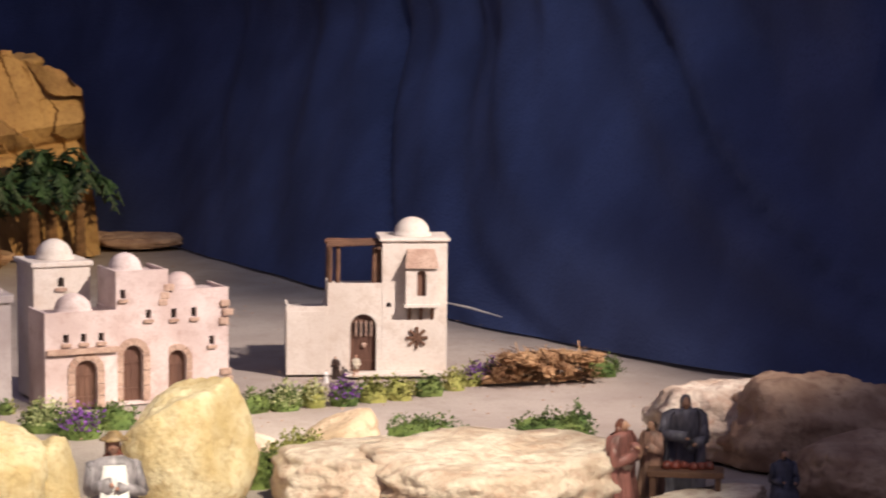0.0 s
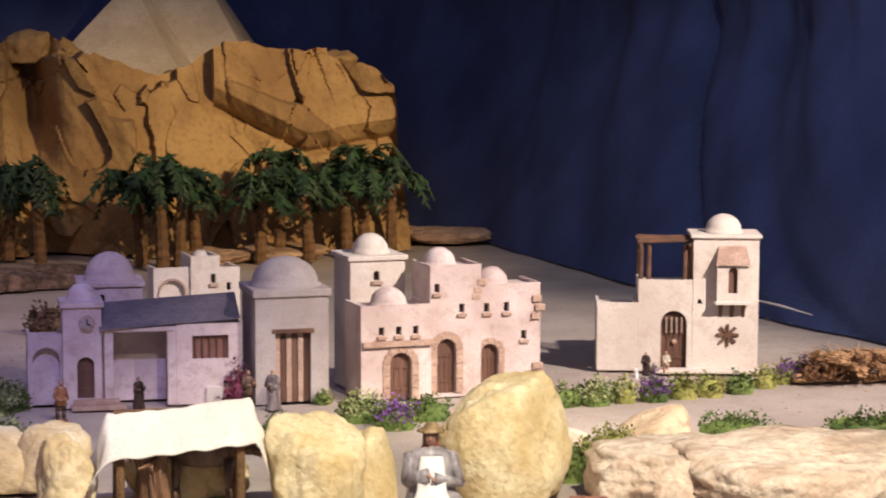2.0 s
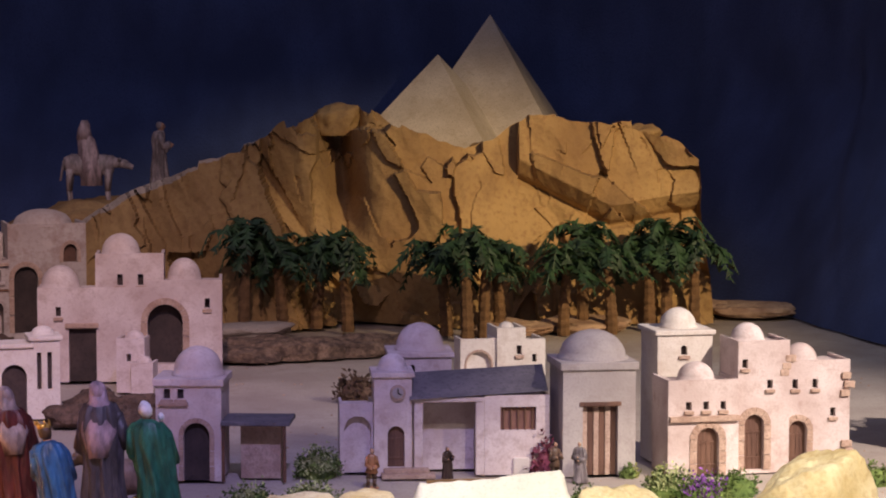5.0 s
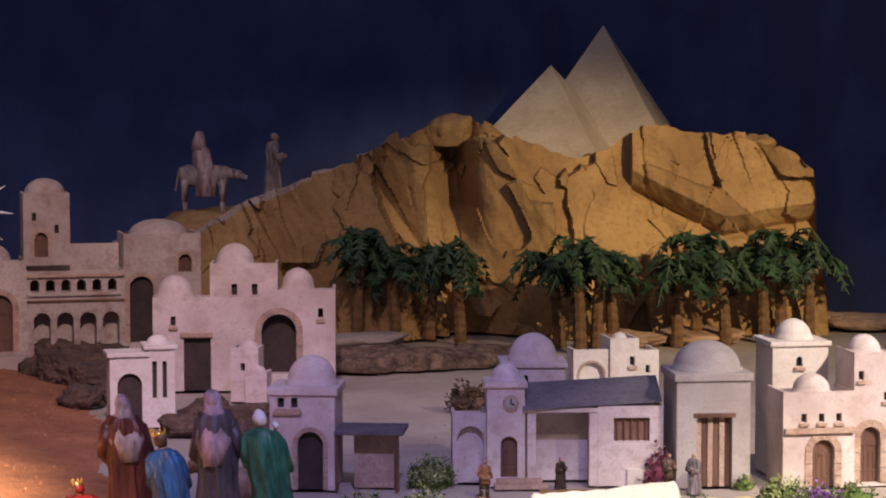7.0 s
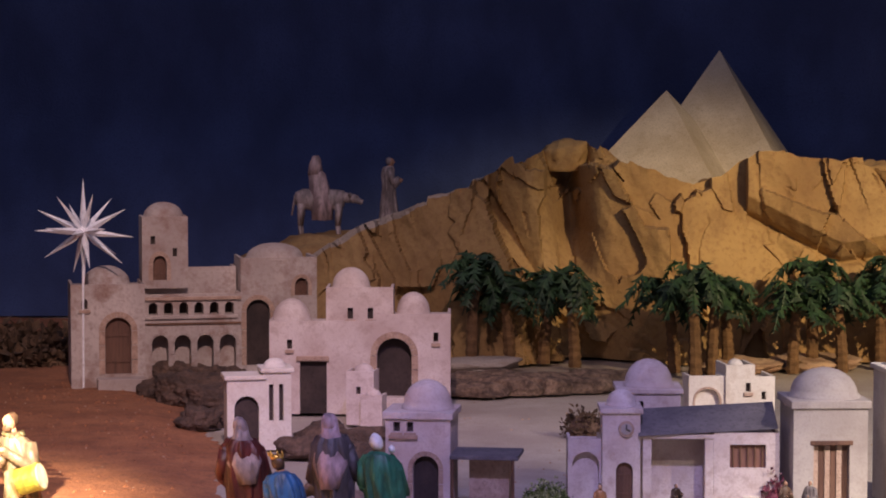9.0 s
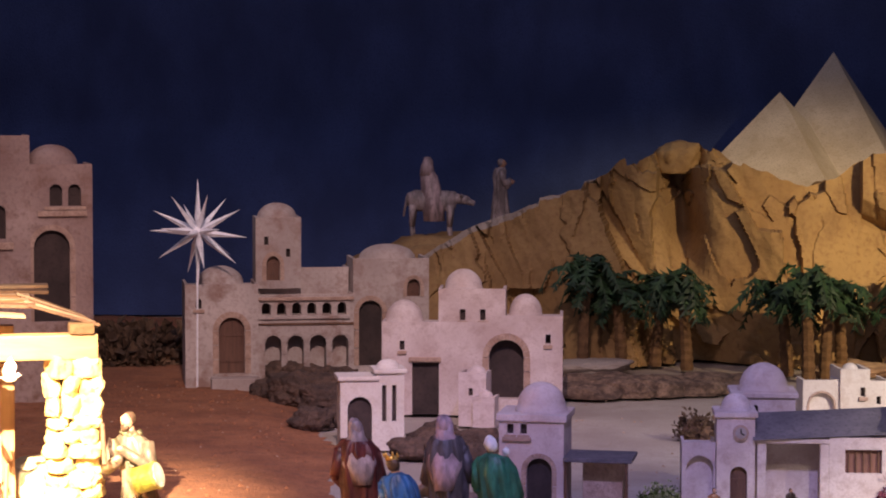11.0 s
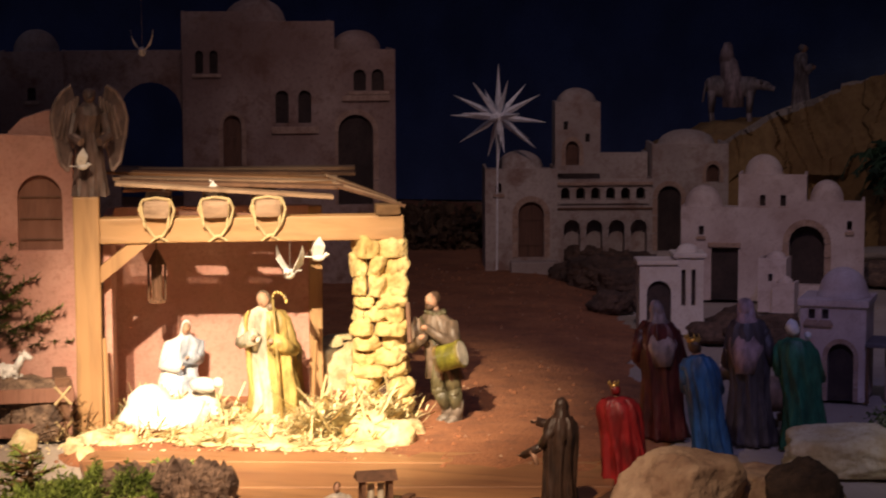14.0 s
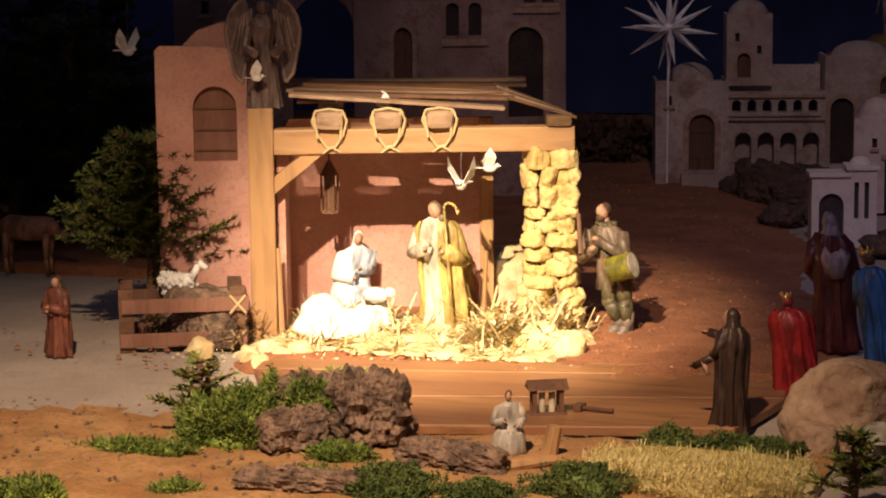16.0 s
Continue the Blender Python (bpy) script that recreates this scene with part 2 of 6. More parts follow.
def slab(bm, loops, y0, y1):
    """A wall from y0 to y1 with the first loop as its outline and holes cut by the others."""
    edges = []
    for loop in loops:
        vs = [bm.verts.new((p[0], y0, p[1])) for p in loop]
        edges += [bm.edges.new((vs[i], vs[(i + 1) % len(vs)])) for i in range(len(vs))]
    r = bmesh.ops.triangle_fill(bm, edges=edges, use_beauty=True)
    faces = [f for f in r["geom"] if isinstance(f, bmesh.types.BMFace)]
    e = bmesh.ops.extrude_face_region(bm, geom=faces, use_keep_orig=True)
    bmesh.ops.translate(bm, vec=(0, y1 - y0, 0), verts=[v for v in e["geom"] if isinstance(v, bmesh.types.BMVert)])
    return bm


def wall_block(parent, x, z, y, material, holes=(), cornice=0.0, trim=None, bevel=2.0, deep=13.0):
    """One storey block of a model house with its openings. holes: kind, centre, foot, width, height, filling, border."""
    bm = bmesh.new()
    if holes:
        rect = [(x[0], z[0]), (x[1], z[0]), (x[1], z[1]), (x[0], z[1])]
        slab(bm, [rect] + [outline(*h[:5]) for h in holes], y[0], y[0] + deep)
        box(bm, x[0], x[1], y[0] + deep, y[1], z[0], z[1], bevel)
    else:
        box(bm, x[0], x[1], y[0], y[1], z[0], z[1], bevel)
    wall = part("wall", bm, material, parent)
    for h in holes:
        kind, cx, z0, w, hh, fill = h[:6]
        border = h[6] if len(h) > 6 else 0
        # a HOLE filling is a flat panel with the recess's shade in its colour
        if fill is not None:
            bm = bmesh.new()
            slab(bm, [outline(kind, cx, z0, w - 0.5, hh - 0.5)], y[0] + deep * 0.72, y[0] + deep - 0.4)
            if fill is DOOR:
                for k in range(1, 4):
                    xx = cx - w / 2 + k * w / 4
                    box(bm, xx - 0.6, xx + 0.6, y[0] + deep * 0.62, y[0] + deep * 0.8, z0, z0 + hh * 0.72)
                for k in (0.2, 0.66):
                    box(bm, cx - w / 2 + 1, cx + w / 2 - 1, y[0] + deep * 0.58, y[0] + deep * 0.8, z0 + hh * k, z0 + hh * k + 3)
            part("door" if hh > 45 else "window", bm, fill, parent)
        if border:
            n = 11 if kind != "r" else 0
            if n:
                outer = outline(kind, cx, z0, w + 2 * border, hh + border, n)
                inner = outline(kind, cx, z0, w, hh, n)
                o, i = outer[1:] + [outer[0]], inner[1:] + [inner[0]]
                for k in range(len(o) - 1):
                    steps = 3 if k in (0, len(o) - 2) else 1
                    for s in range(steps):
                        f0, f1 = s / steps, (s + 1) / steps
                        pr = 1.2 + 1.6 * random.random()
                        q = [tuple(a + (b - a) * f for a, b in zip(L[k], L[k + 1])) for L, f in ((o, f0), (o, f1), (i, f1), (i, f0))]
                        bm = bmesh.new()
                        c = (sum(p[0] for p in q) / 4, sum(p[1] for p in q) / 4)
                        q = [(c[0] + (p[0] - c[0]) * 0.93, c[1] + (p[1] - c[1]) * 0.93) for p in q]
                        slab(bm, [q], y[0] - pr, y[0] + 2)
                        part("arch_stone", bm, trim or STONE, wall)
        if 8 < w < 60 and hh < 45 and kind != "p":
            bm = box(bmesh.new(), cx - w * 0.9, cx + w * 0.9, y[0] - 5, y[0] + 1, z0 - 7, z0 - 1, 1)
            part("sill", bm, trim or STONE, wall)
    if cornice:
        bm = box(bmesh.new(), x[0] - 5, x[1] + 5, y[0] - 5, y[1] + 5, z[1] - 1, z[1] + cornice, 2)
        part("cornice", bm, material, parent)
    else:
        bm = bmesh.new()
        t = 5
        slab(bm, [[(x[0], z[1] - 1), (x[1], z[1] - 1), (x[1], z[1] + 7), (x[0], z[1] + 7)]], y[0] + 0.3, y[0] + t)
        box(bm, x[0], x[0] + t, y[0] + t, y[1] - 1, z[1] - 1, z[1] + 7)
        box(bm, x[1] - t, x[1], y[0] + t, y[1] - 1, z[1] - 1, z[1] + 7)
        part("parapet", bm, material, parent)
    return wall


def dome(parent, x, y, z, r, h, material):
    bm = bmesh.new()
    half_dome(bm, x, y, z, r, h)
    for v in bm.verts:
        v.co += 0.012 * r * noise.noise_vector(v.co * 0.07)
    return part("dome", bm, material, parent, smooth=True)


def bed(parent, x0, x1, y, z, d, h, material, name="ledge"):
    return part(name, box(bmesh.new(), x0, x1, y - d, y + 2, z, z + h, 1.2), material, parent)


def crag(bm, c, r, seed=0, rough=0.22, sub=3, flat=0.0, square=False):
    """A broken stone: a ball cut by planes, with worn edges and a rough skin."""
    n0 = len(bm.verts)
    ball(bm, (0, 0, 0), 1, sub)
    bm.verts.ensure_lookup_table()
    off = Vector((seed * 7.13, seed * 3.7, seed * 1.9))
    rnd = random.Random(int(seed * 977))
    planes = [(Vector((rnd.uniform(-0.25, 0.25), rnd.uniform(-0.3, 0.1), 1)).normalized(), 0.8 - flat)]
    for _ in range(11):
        n = Vector((rnd.gauss(0, 1), rnd.gauss(0, 1), rnd.gauss(0.1, 0.7))).normalized()
        planes.append((n, rnd.uniform(0.72, 1.0)))
    for v in bm.verts[n0:]:
        d = v.co.normalized()
        ks = sorted(h / d.dot(n) for n, h in planes if d.dot(n) > 0.12)
        k = min(1.12, ks[0]) if ks else 1.0
        if square:
            k = min(k * 1.12, (d.x ** 6 + d.y ** 6 + d.z ** 6) ** (-1 / 6))
        if len(ks) > 1:
            k -= 0.03 * max(0.0, 1 - (ks[1] - ks[0]) * 9)
        k += rough * (0.45 * noise.noise(d * 1.4 + off) + 0.28 * noise.noise(d * 4 + off) + 0.16 * noise.noise(d * 10 + off) + (0.08 * abs(noise.noise(d * 6 + off * 2)) + 0.06 * noise.noise(d * 22 + off) if sub > 4 else 0.0))
        if flat > 0.29:
            cell, _ = noise.voronoi(Vector((d.x * 2.2, d.y * 2.2, d.z * 3.5)) + off)
            k += 0.05 - 0.13 * min(0.7, cell[1] - cell[0]) + 0.07 * noise.noise(Vector((0, 0, math.floor(d.z * 5 + 1.2 * noise.noise(d * 2 + off)))) * 3.7 + d * 1.2)
        if sub > 4:
            k -= 0.02 * max(0.0, noise.noise(d * 7 + off * 1.3)) + 0.009 * abs(noise.noise(d * 15 + off)) - 0.008
        p = d * k
        v.co = Vector(c) + Vector((p.x * r[0], p.y * r[1], (max(p.z, -0.5) + 0.5) * r[2]))
    return bm


def stone(place, r, material, seed, label, name="rock", turn=0.0, rough=0.22, flat=0.0, group="", square=False):
    bm = crag(bmesh.new(), (0, 0, 0), r, seed, rough, 5 if max(r) > 0.07 else 4, flat, square)
    return single(name, bm, material, label, "rock", place, turn, smooth=True, group=group)


def tuft(bm, c, r, count, leaf, rnd, up=0.5, width=0.3):
    """Leaves set all through a mound."""
    for _ in range(count):
        while True:
            p = Vector((rnd.uniform(-1, 1), rnd.uniform(-1, 1), rnd.uniform(0, 1)))
            if 0.35 < p.length < 1:
                break
        q = Vector(c) + Vector((p.x * r[0], p.y * r[1], p.z * r[2])) * (0.8 + 0.55 * noise.noise(p * 2.6 + Vector((r[0] * 90, count * 0.01, 0))))
        d = (p * 0.6 + Vector((0, 0, up)) + Vector((rnd.gauss(0, 0.8), rnd.gauss(0, 0.8), rnd.gauss(0, 0.6)))).normalized()
        s = d.cross(Vector((rnd.gauss(0, 1), rnd.gauss(0, 1), rnd.gauss(0, 1)))).normalized()
        L = leaf * rnd.uniform(0.6, 1.5)
        a, b = q - s * L * 0.28, q + s * L * 0.28
        tip = q + d * L
        mid = q + d * L * 0.5 + s.cross(d) * L * 0.12
        vs = [bm.verts.new(w) for w in (q, mid + s * L * width, tip, mid - s * L * width)]
        bm.faces.new(vs)
    return bm


def bush(place, r, material, label, seed, count=500, leaf=0.012, name="bush", group="", blossoms=None, width=0.3):
    rnd = random.Random(seed)
    t = thing(name, label, "plant", place, 0, 1, group)
    bm = tuft(bmesh.new(), (0, 0, 0), r, count, leaf, rnd, 0.5, width)
    part("foliage", bm, material, t)
    bm = crag(bmesh.new(), (0, 0, -r[2] * 0.2), (r[0] * 0.7, r[1] * 0.7, r[2] * 0.6), seed, 0.3, 2)
    part("core", bm, material, t)
    if blossoms:
        bm = tuft(bmesh.new(), (0, -r[1] * 0.3, r[2] * 0.2), (r[0] * 0.9, r[1], r[2] * 0.95), count // 3, leaf, rnd)
        part("blossom", bm, blossoms, t)
    return t


def palm(place, h, seed, group="palms at the foot of the cliff"):
    rnd = random.Random(seed)
    t = thing("palm_tree", "small model palm with dark green fronds and brown trunk", "tree", place, rnd.uniform(0, 360), 1, group)
    bm = bmesh.new()
    n, k = 9, 8
    bend = Vector((rnd.uniform(-0.02, 0.02), rnd.uniform(-0.02, 0.02), 0))
    prev = None
    for i in range(2 * n + 1):
        f = i / (2 * n)
        r = 0.0165 - 0.006 * f + (0.0025 if i % 2 else 0)
        c = bend * f * f + Vector((0, 0, f * h))
        ring = [bm.verts.new(c + Vector((r * math.cos(a * math.tau / k), r * math.sin(a * math.tau / k), 0))) for a in range(k)]
        if prev:
            for a in range(k):
                bm.faces.new((prev[a], prev[(a + 1) % k], ring[(a + 1) % k], ring[a]))
        prev = ring
    bm.faces.new(prev)
    part("trunk", bm, TRUNK, t)
    top = bend + Vector((0, 0, h))
    for j in range(21):
        a = j * 2.4 + rnd.uniform(-0.4, 0.4)
        L, rise = rnd.uniform(0.07, 0.14), rnd.uniform(-0.01, 0.085)
        bm = bmesh.new()
        pts = [top + Vector((math.cos(a) * L * f, math.sin(a) * L * f, rise * math.sin(f * 2.2) - 0.07 * f * f * rnd.uniform(0.6, 1.4))) for f in (0, 0.2, 0.4, 0.6, 0.8, 1)]
        side = Vector((-math.sin(a), math.cos(a), 0))
        for i in range(5):
            for s in (-1, 1):
                for m in range(3):
                    f = m / 3
                    p = pts[i].lerp(pts[i + 1], f)
                    fw = (pts[i + 1] - pts[i]).normalized()
                    ll = 0.04 * (1 - 0.11 * (i + f) - (0.25 if i == 0 else 0))
                    tip = p + side * s * ll * rnd.uniform(0.7, 1.1) + fw * ll * rnd.uniform(0.2, 0.8) - Vector((0, 0, ll * rnd.uniform(-0.2, 0.8)))
                    bm.faces.new([bm.verts.new(w) for w in (p - fw * 0.0075, tip, p + fw * 0.0075)])
        for i in range(5):
            rod(bm, pts[i], pts[i + 1], 0.0018, 0.0014, 4)
        part("frond", bm, PALM, t)
    return t


def lathe(bm, rings, n=22, folds=0.0, count=9, phase=0.0, index=0):
    prev, faces = None, []
    for x, y, z, rx, ry, f in rings:
        ring = []
        for k in range(n):
            a = k * math.tau / n
            m = 1 + folds * f * (1.7 * (1 - abs(math.sin(0.5 * count * a + phase + z * 2.5))) - 0.8 + 0.45 * math.sin(count * 1.7 * a + phase * 2 + z * 5))
            ring.append(bm.verts.new((x + rx * m * math.cos(a), y + ry * m * math.sin(a), z)))
        if prev:
            for k in range(n):
                faces.append(bm.faces.new((prev[k], prev[(k + 1) % n], ring[(k + 1) % n], ring[k])))
        else:
            faces.append(bm.faces.new(list(reversed(ring))))
        prev = ring
    faces.append(bm.faces.new(prev))
    for f in faces:
        f.material_index = index
    return bm


def mark(bm, before, index):
    for f in list(bm.faces)[before:]:
        f.material_index = index


def mantle(bm, b, w, seed, index):
    """A cloak with thickness hanging round the back, open in front."""
    faces, prev, n = [], None, 44
    for z, r in ((0.02, 1.14), (0.06, 1.12), (0.22, 1.03), (0.42, 0.98), (0.58, 1.02), (0.7, 1.07), (0.78, 1.03), (0.83, 0.78)):
        rx, ry = (0.145 * w * r, 0.125 * r)
        sway = b * max(0.0, z - 0.1) * 1.1
        ring = []
        for side, grow in ((1, 1.0), (-1, 0.86)):
            for k in range(n + 1):
                a = math.radians(-38 + 256 * (k if side > 0 else n - k) / n) + 0.06 * math.sin(z * 9 + seed)
                f = 0.2 * (1 - z) + 0.03
                m = grow * (1 + f * (1 - 2 * abs(math.sin(4.5 * a + seed + z * 1.5))) + 0.5 * f * math.sin(15 * a + 2 * seed - z * 4))
                ring.append(bm.verts.new((rx * m * math.cos(a), ry * m * math.sin(a) - sway, z)))
        if prev:
            for k in range(len(ring)):
                j = (k + 1) % len(ring)
                faces.append(bm.faces.new((prev[k], prev[j], ring[j], ring[k])))
        prev = ring
    for f in faces:
        f.material_index = index
    return bm


def statue(name, label, place, h, robe, second=None, skin=None, turn=0.0, seed=1, hood=False, crown=False, bow=0.0, seated=False, z=0.0, wide=1.0, legs=False, staff=False, arms=True, group="", cloak=None, reach=None, drape=0.12, lean=0.0, hair=None):
    """A painted crib figure, in units of its height; it looks towards -y."""
    second, skin = second or robe, skin or SKIN
    bm = bmesh.new()
    w = wide
    if seated:
        lathe(bm, [(0, -0.04, 0, 0.2 * w, 0.22, 0.6), (0, -0.06, 0.12, 0.19 * w, 0.22, 0.6), (0, -0.05, 0.3, 0.17 * w, 0.2, 0.4), (0, 0.02, 0.38, 0.14 * w, 0.12, 0.3),
                   (0, 0.02, 0.55, 0.14 * w, 0.1, 0.2), (0, 0.01, 0.68, 0.15 * w, 0.09, 0.1), (0, 0, 0.75, 0.06, 0.05, 0)], 24, 0.1, 7, seed, 0)
        top = 0.74
    elif legs:
        for sd in (-1, 1):
            n0 = len(bm.faces)
            rod(bm, (sd * 0.06, 0, 0.45), (sd * 0.075, -0.02, 0.22), 0.07, 0.055, 12)
            rod(bm, (sd * 0.075, -0.02, 0.23), (sd * 0.08, 0.0, 0.05), 0.05, 0.045, 12)
            ball(bm, (sd * 0.08, -0.035, 0.035), (0.045, 0.085, 0.035), 2)
            mark(bm, n0, 2)
        ball(bm, (0, 0, 0.0), (0.2, 0.17, 0.025), 2)
        lathe(bm, [(0, 0, 0.36, 0.155 * w, 0.12, 1), (0, 0, 0.46, 0.13 * w, 0.1, 0.8), (0, -0.005, 0.56, 0.11 * w, 0.085, 0.5), (0, 0, 0.7, 0.14 * w, 0.09, 0.3), (0, 0, 0.79, 0.125 * w, 0.075, 0.15), (0, 0, 0.84, 0.05, 0.045, 0)], 32, 0.11, 7, seed, 0)
        top = 0.83
    else:
        b = bow
        lathe(bm, [(0, 0, 0, 0.17 * w, 0.14, 1), (0, 0, 0.03, 0.165 * w, 0.135, 1), (0, 0.01, 0.2, 0.14 * w, 0.12, 0.9), (0, 0, 0.42, 0.125 * w, 0.1, 0.7), (0, -b * 0.3, 0.58, 0.115 * w, 0.09, 0.5),
                   (0, -b * 0.6, 0.72, 0.13 * w, 0.085, 0.3), (0, -b * 0.8, 0.79, 0.125 * w, 0.08, 0.2), (0, -b * 0.9, 0.825, 0.1 * w, 0.07, 0.1), (0, -b, 0.85, 0.05, 0.045, 0)], 64, 0.2, 9, seed, 0)
        top = 0.83
        mantle(bm, b, w, seed, 2 if cloak else 0)
    b = bow if not seated else 0.0
    n0 = len(bm.faces)
    rod(bm, (0, -b, top - 0.03), (0, -b - 0.01, top + 0.03), 0.038, 0.034, 10)
    ball(bm, (0, -b - 0.02, top + 0.075), (0.046, 0.054, 0.066), 2)
    ball(bm, (0, -b - 0.074, top + 0.072), (0.01, 0.014, 0.014), 1)
    mark(bm, n0, 1)
    n0 = len(bm.faces)
    if hood:
        big = 1.0 if drape > 0.25 else 0.0
        ball(bm, (0, -b + 0.012, top + 0.082), (0.06, 0.062, 0.077), 2)
        lathe(bm, [(0, -b + 0.04 + 0.03 * big, top - drape, 0.13 - 0.065 * big, 0.078 + 0.012 * big, 0.9 - 0.3 * big), (0, -b + 0.035 + 0.025 * big, top - drape * 0.5, 0.128 - 0.008 * big, 0.078 + 0.022 * big, 0.7 - 0.3 * big), (0, -b + 0.025, top - 0.04, 0.108, 0.068, 0.5), (0, -b + 0.02, top + 0.025, 0.062, 0.056, 0.3), (0, -b + 0.015, top + 0.1, 0.055, 0.05, 0.1)], 30, 0.16, 5, seed, 2)
        mark(bm, n0, 2)
    else:
        ball(bm, (0, -b + 0.008, top + 0.088), (0.053, 0.054, 0.064), 2)
        mark(bm, n0, 4)
    if arms:
        for s in (-1, 1):
            n0 = len(bm.faces)
            sh = Vector((s * 0.125 * w, -b * 0.75, top - 0.08))
            el = Vector((s * 0.16 * w, -b * 0.75 - 0.03, top - 0.27))
            ha = Vector((s * 0.05, -b - 0.15, top - 0.25 + 0.05 * math.sin(seed * 2 + s)))
            el += Vector((0.02 * math.sin(seed * 3.1 + s), 0.03 * math.sin(seed * 1.7 + 2 * s), 0.03 * math.sin(seed * 2.3 + s)))
            ha += Vector((0.05 * math.sin(seed * 1.3 + 2 * s), 0, 0.06 * math.sin(seed * 4.1 + 3 * s)))
            if reach:
                ha = sh + Vector((-s * 0.02, -0.25, reach[(s + 1) // 2]))
                el = sh.lerp(ha, 0.45) + Vector((s * 0.02, 0.03, -0.04))
                rod(bm, sh, el, 0.045, 0.036, 12)
                rod(bm, el, ha, 0.036, 0.03, 12)
                rod(bm, el.lerp(ha, 0.5), el.lerp(ha, 0.4) + Vector((0, 0.03, -0.12)), 0.03, 0.012, 8)
                mark(bm, n0, 0)
                n0 = len(bm.faces)
                ball(bm, ha + Vector((0, -0.025, 0)), (0.018, 0.04, 0.016), 1)
                mark(bm, n0, 1)
                continue
            rod(bm, sh, el, 0.044, 0.046, 12)
            rod(bm, el, ha, 0.047, 0.06, 12)
            rod(bm, ha + Vector((0, 0.03, -0.01)), ha + Vector((0, 0.05, -0.1)), 0.05, 0.02, 8)
            ball(bm, el, 0.045, 1)
            ball(bm, sh, 0.05, 1)
            mark(bm, n0, 0)
            n0 = len(bm.faces)
            ball(bm, ha + Vector((0, -0.03, 0)), (0.024, 0.035, 0.022), 1)
            mark(bm, n0, 1)
    if staff:
        n0 = len(bm.faces)
        rod(bm, (0.13, -0.17, 0), (0.13, -0.15, 0.95), 0.012, 0.01, 6)
        for i in range(6):
            a, c = i * 0.62, (i + 1) * 0.62
            rod(bm, (0.13 + 0.05 - 0.05 * math.cos(a), -0.15, 0.95 + 0.055 * math.sin(a)), (0.13 + 0.05 - 0.05 * math.cos(c), -0.15, 0.95 + 0.055 * math.sin(c)), 0.011, 0.011, 6)
        mark(bm, n0, 2)
    if crown:
        n0 = len(bm.faces)
        lathe(bm, [(0, -b, top + 0.115, 0.05, 0.05, 0), (0, -b, top + 0.145, 0.054, 0.054, 0)], 16, 0, 1, 0, 3)
        for k in range(7):
            a = k * math.tau / 7
            rod(bm, (0.052 * math.cos(a), -b + 0.052 * math.sin(a), top + 0.14), (0.058 * math.cos(a), -b + 0.058 * math.sin(a), top + 0.175), 0.012, 0.002, 5)
        mark(bm, n0, 3)
    if cloak:
        for f in bm.faces:
            c = f.calc_center_median()
            if f.material_index == 0 and (c.x * cloak > 0.03 or c.y > 0.05) and c.z > 0.06:
                f.material_index = 2
    for v in bm.verts:
        v.co += 0.009 * noise.noise_vector(v.co * 14 + Vector((seed, 0, 0))) + 0.02 * noise.noise_vector(v.co * Vector((5, 5, 2.5)) + Vector((0, seed * 3, 0))) * min(1.0, v.co.z * 4)
        v.co.x += lean * max(0.0, v.co.z - 0.05) ** 1.3
        v.co.x += 0.03 * math.sin(seed * 2.9) * (v.co.z - 0.4) * (1 if v.co.z > 0.02 else 0)
    if not hood and not crown:
        n0 = len(bm.faces)
        ball(bm, (0, -b - 0.045, top + 0.032), (0.03, 0.024, 0.036), 1)
        mark(bm, n0, 4)
    p = (place[0], place[1], z)
    return single(name, bm, [robe, skin, second, GOLD, hair or second], label, "figurine", p, turn, h, smooth=True, group=group)


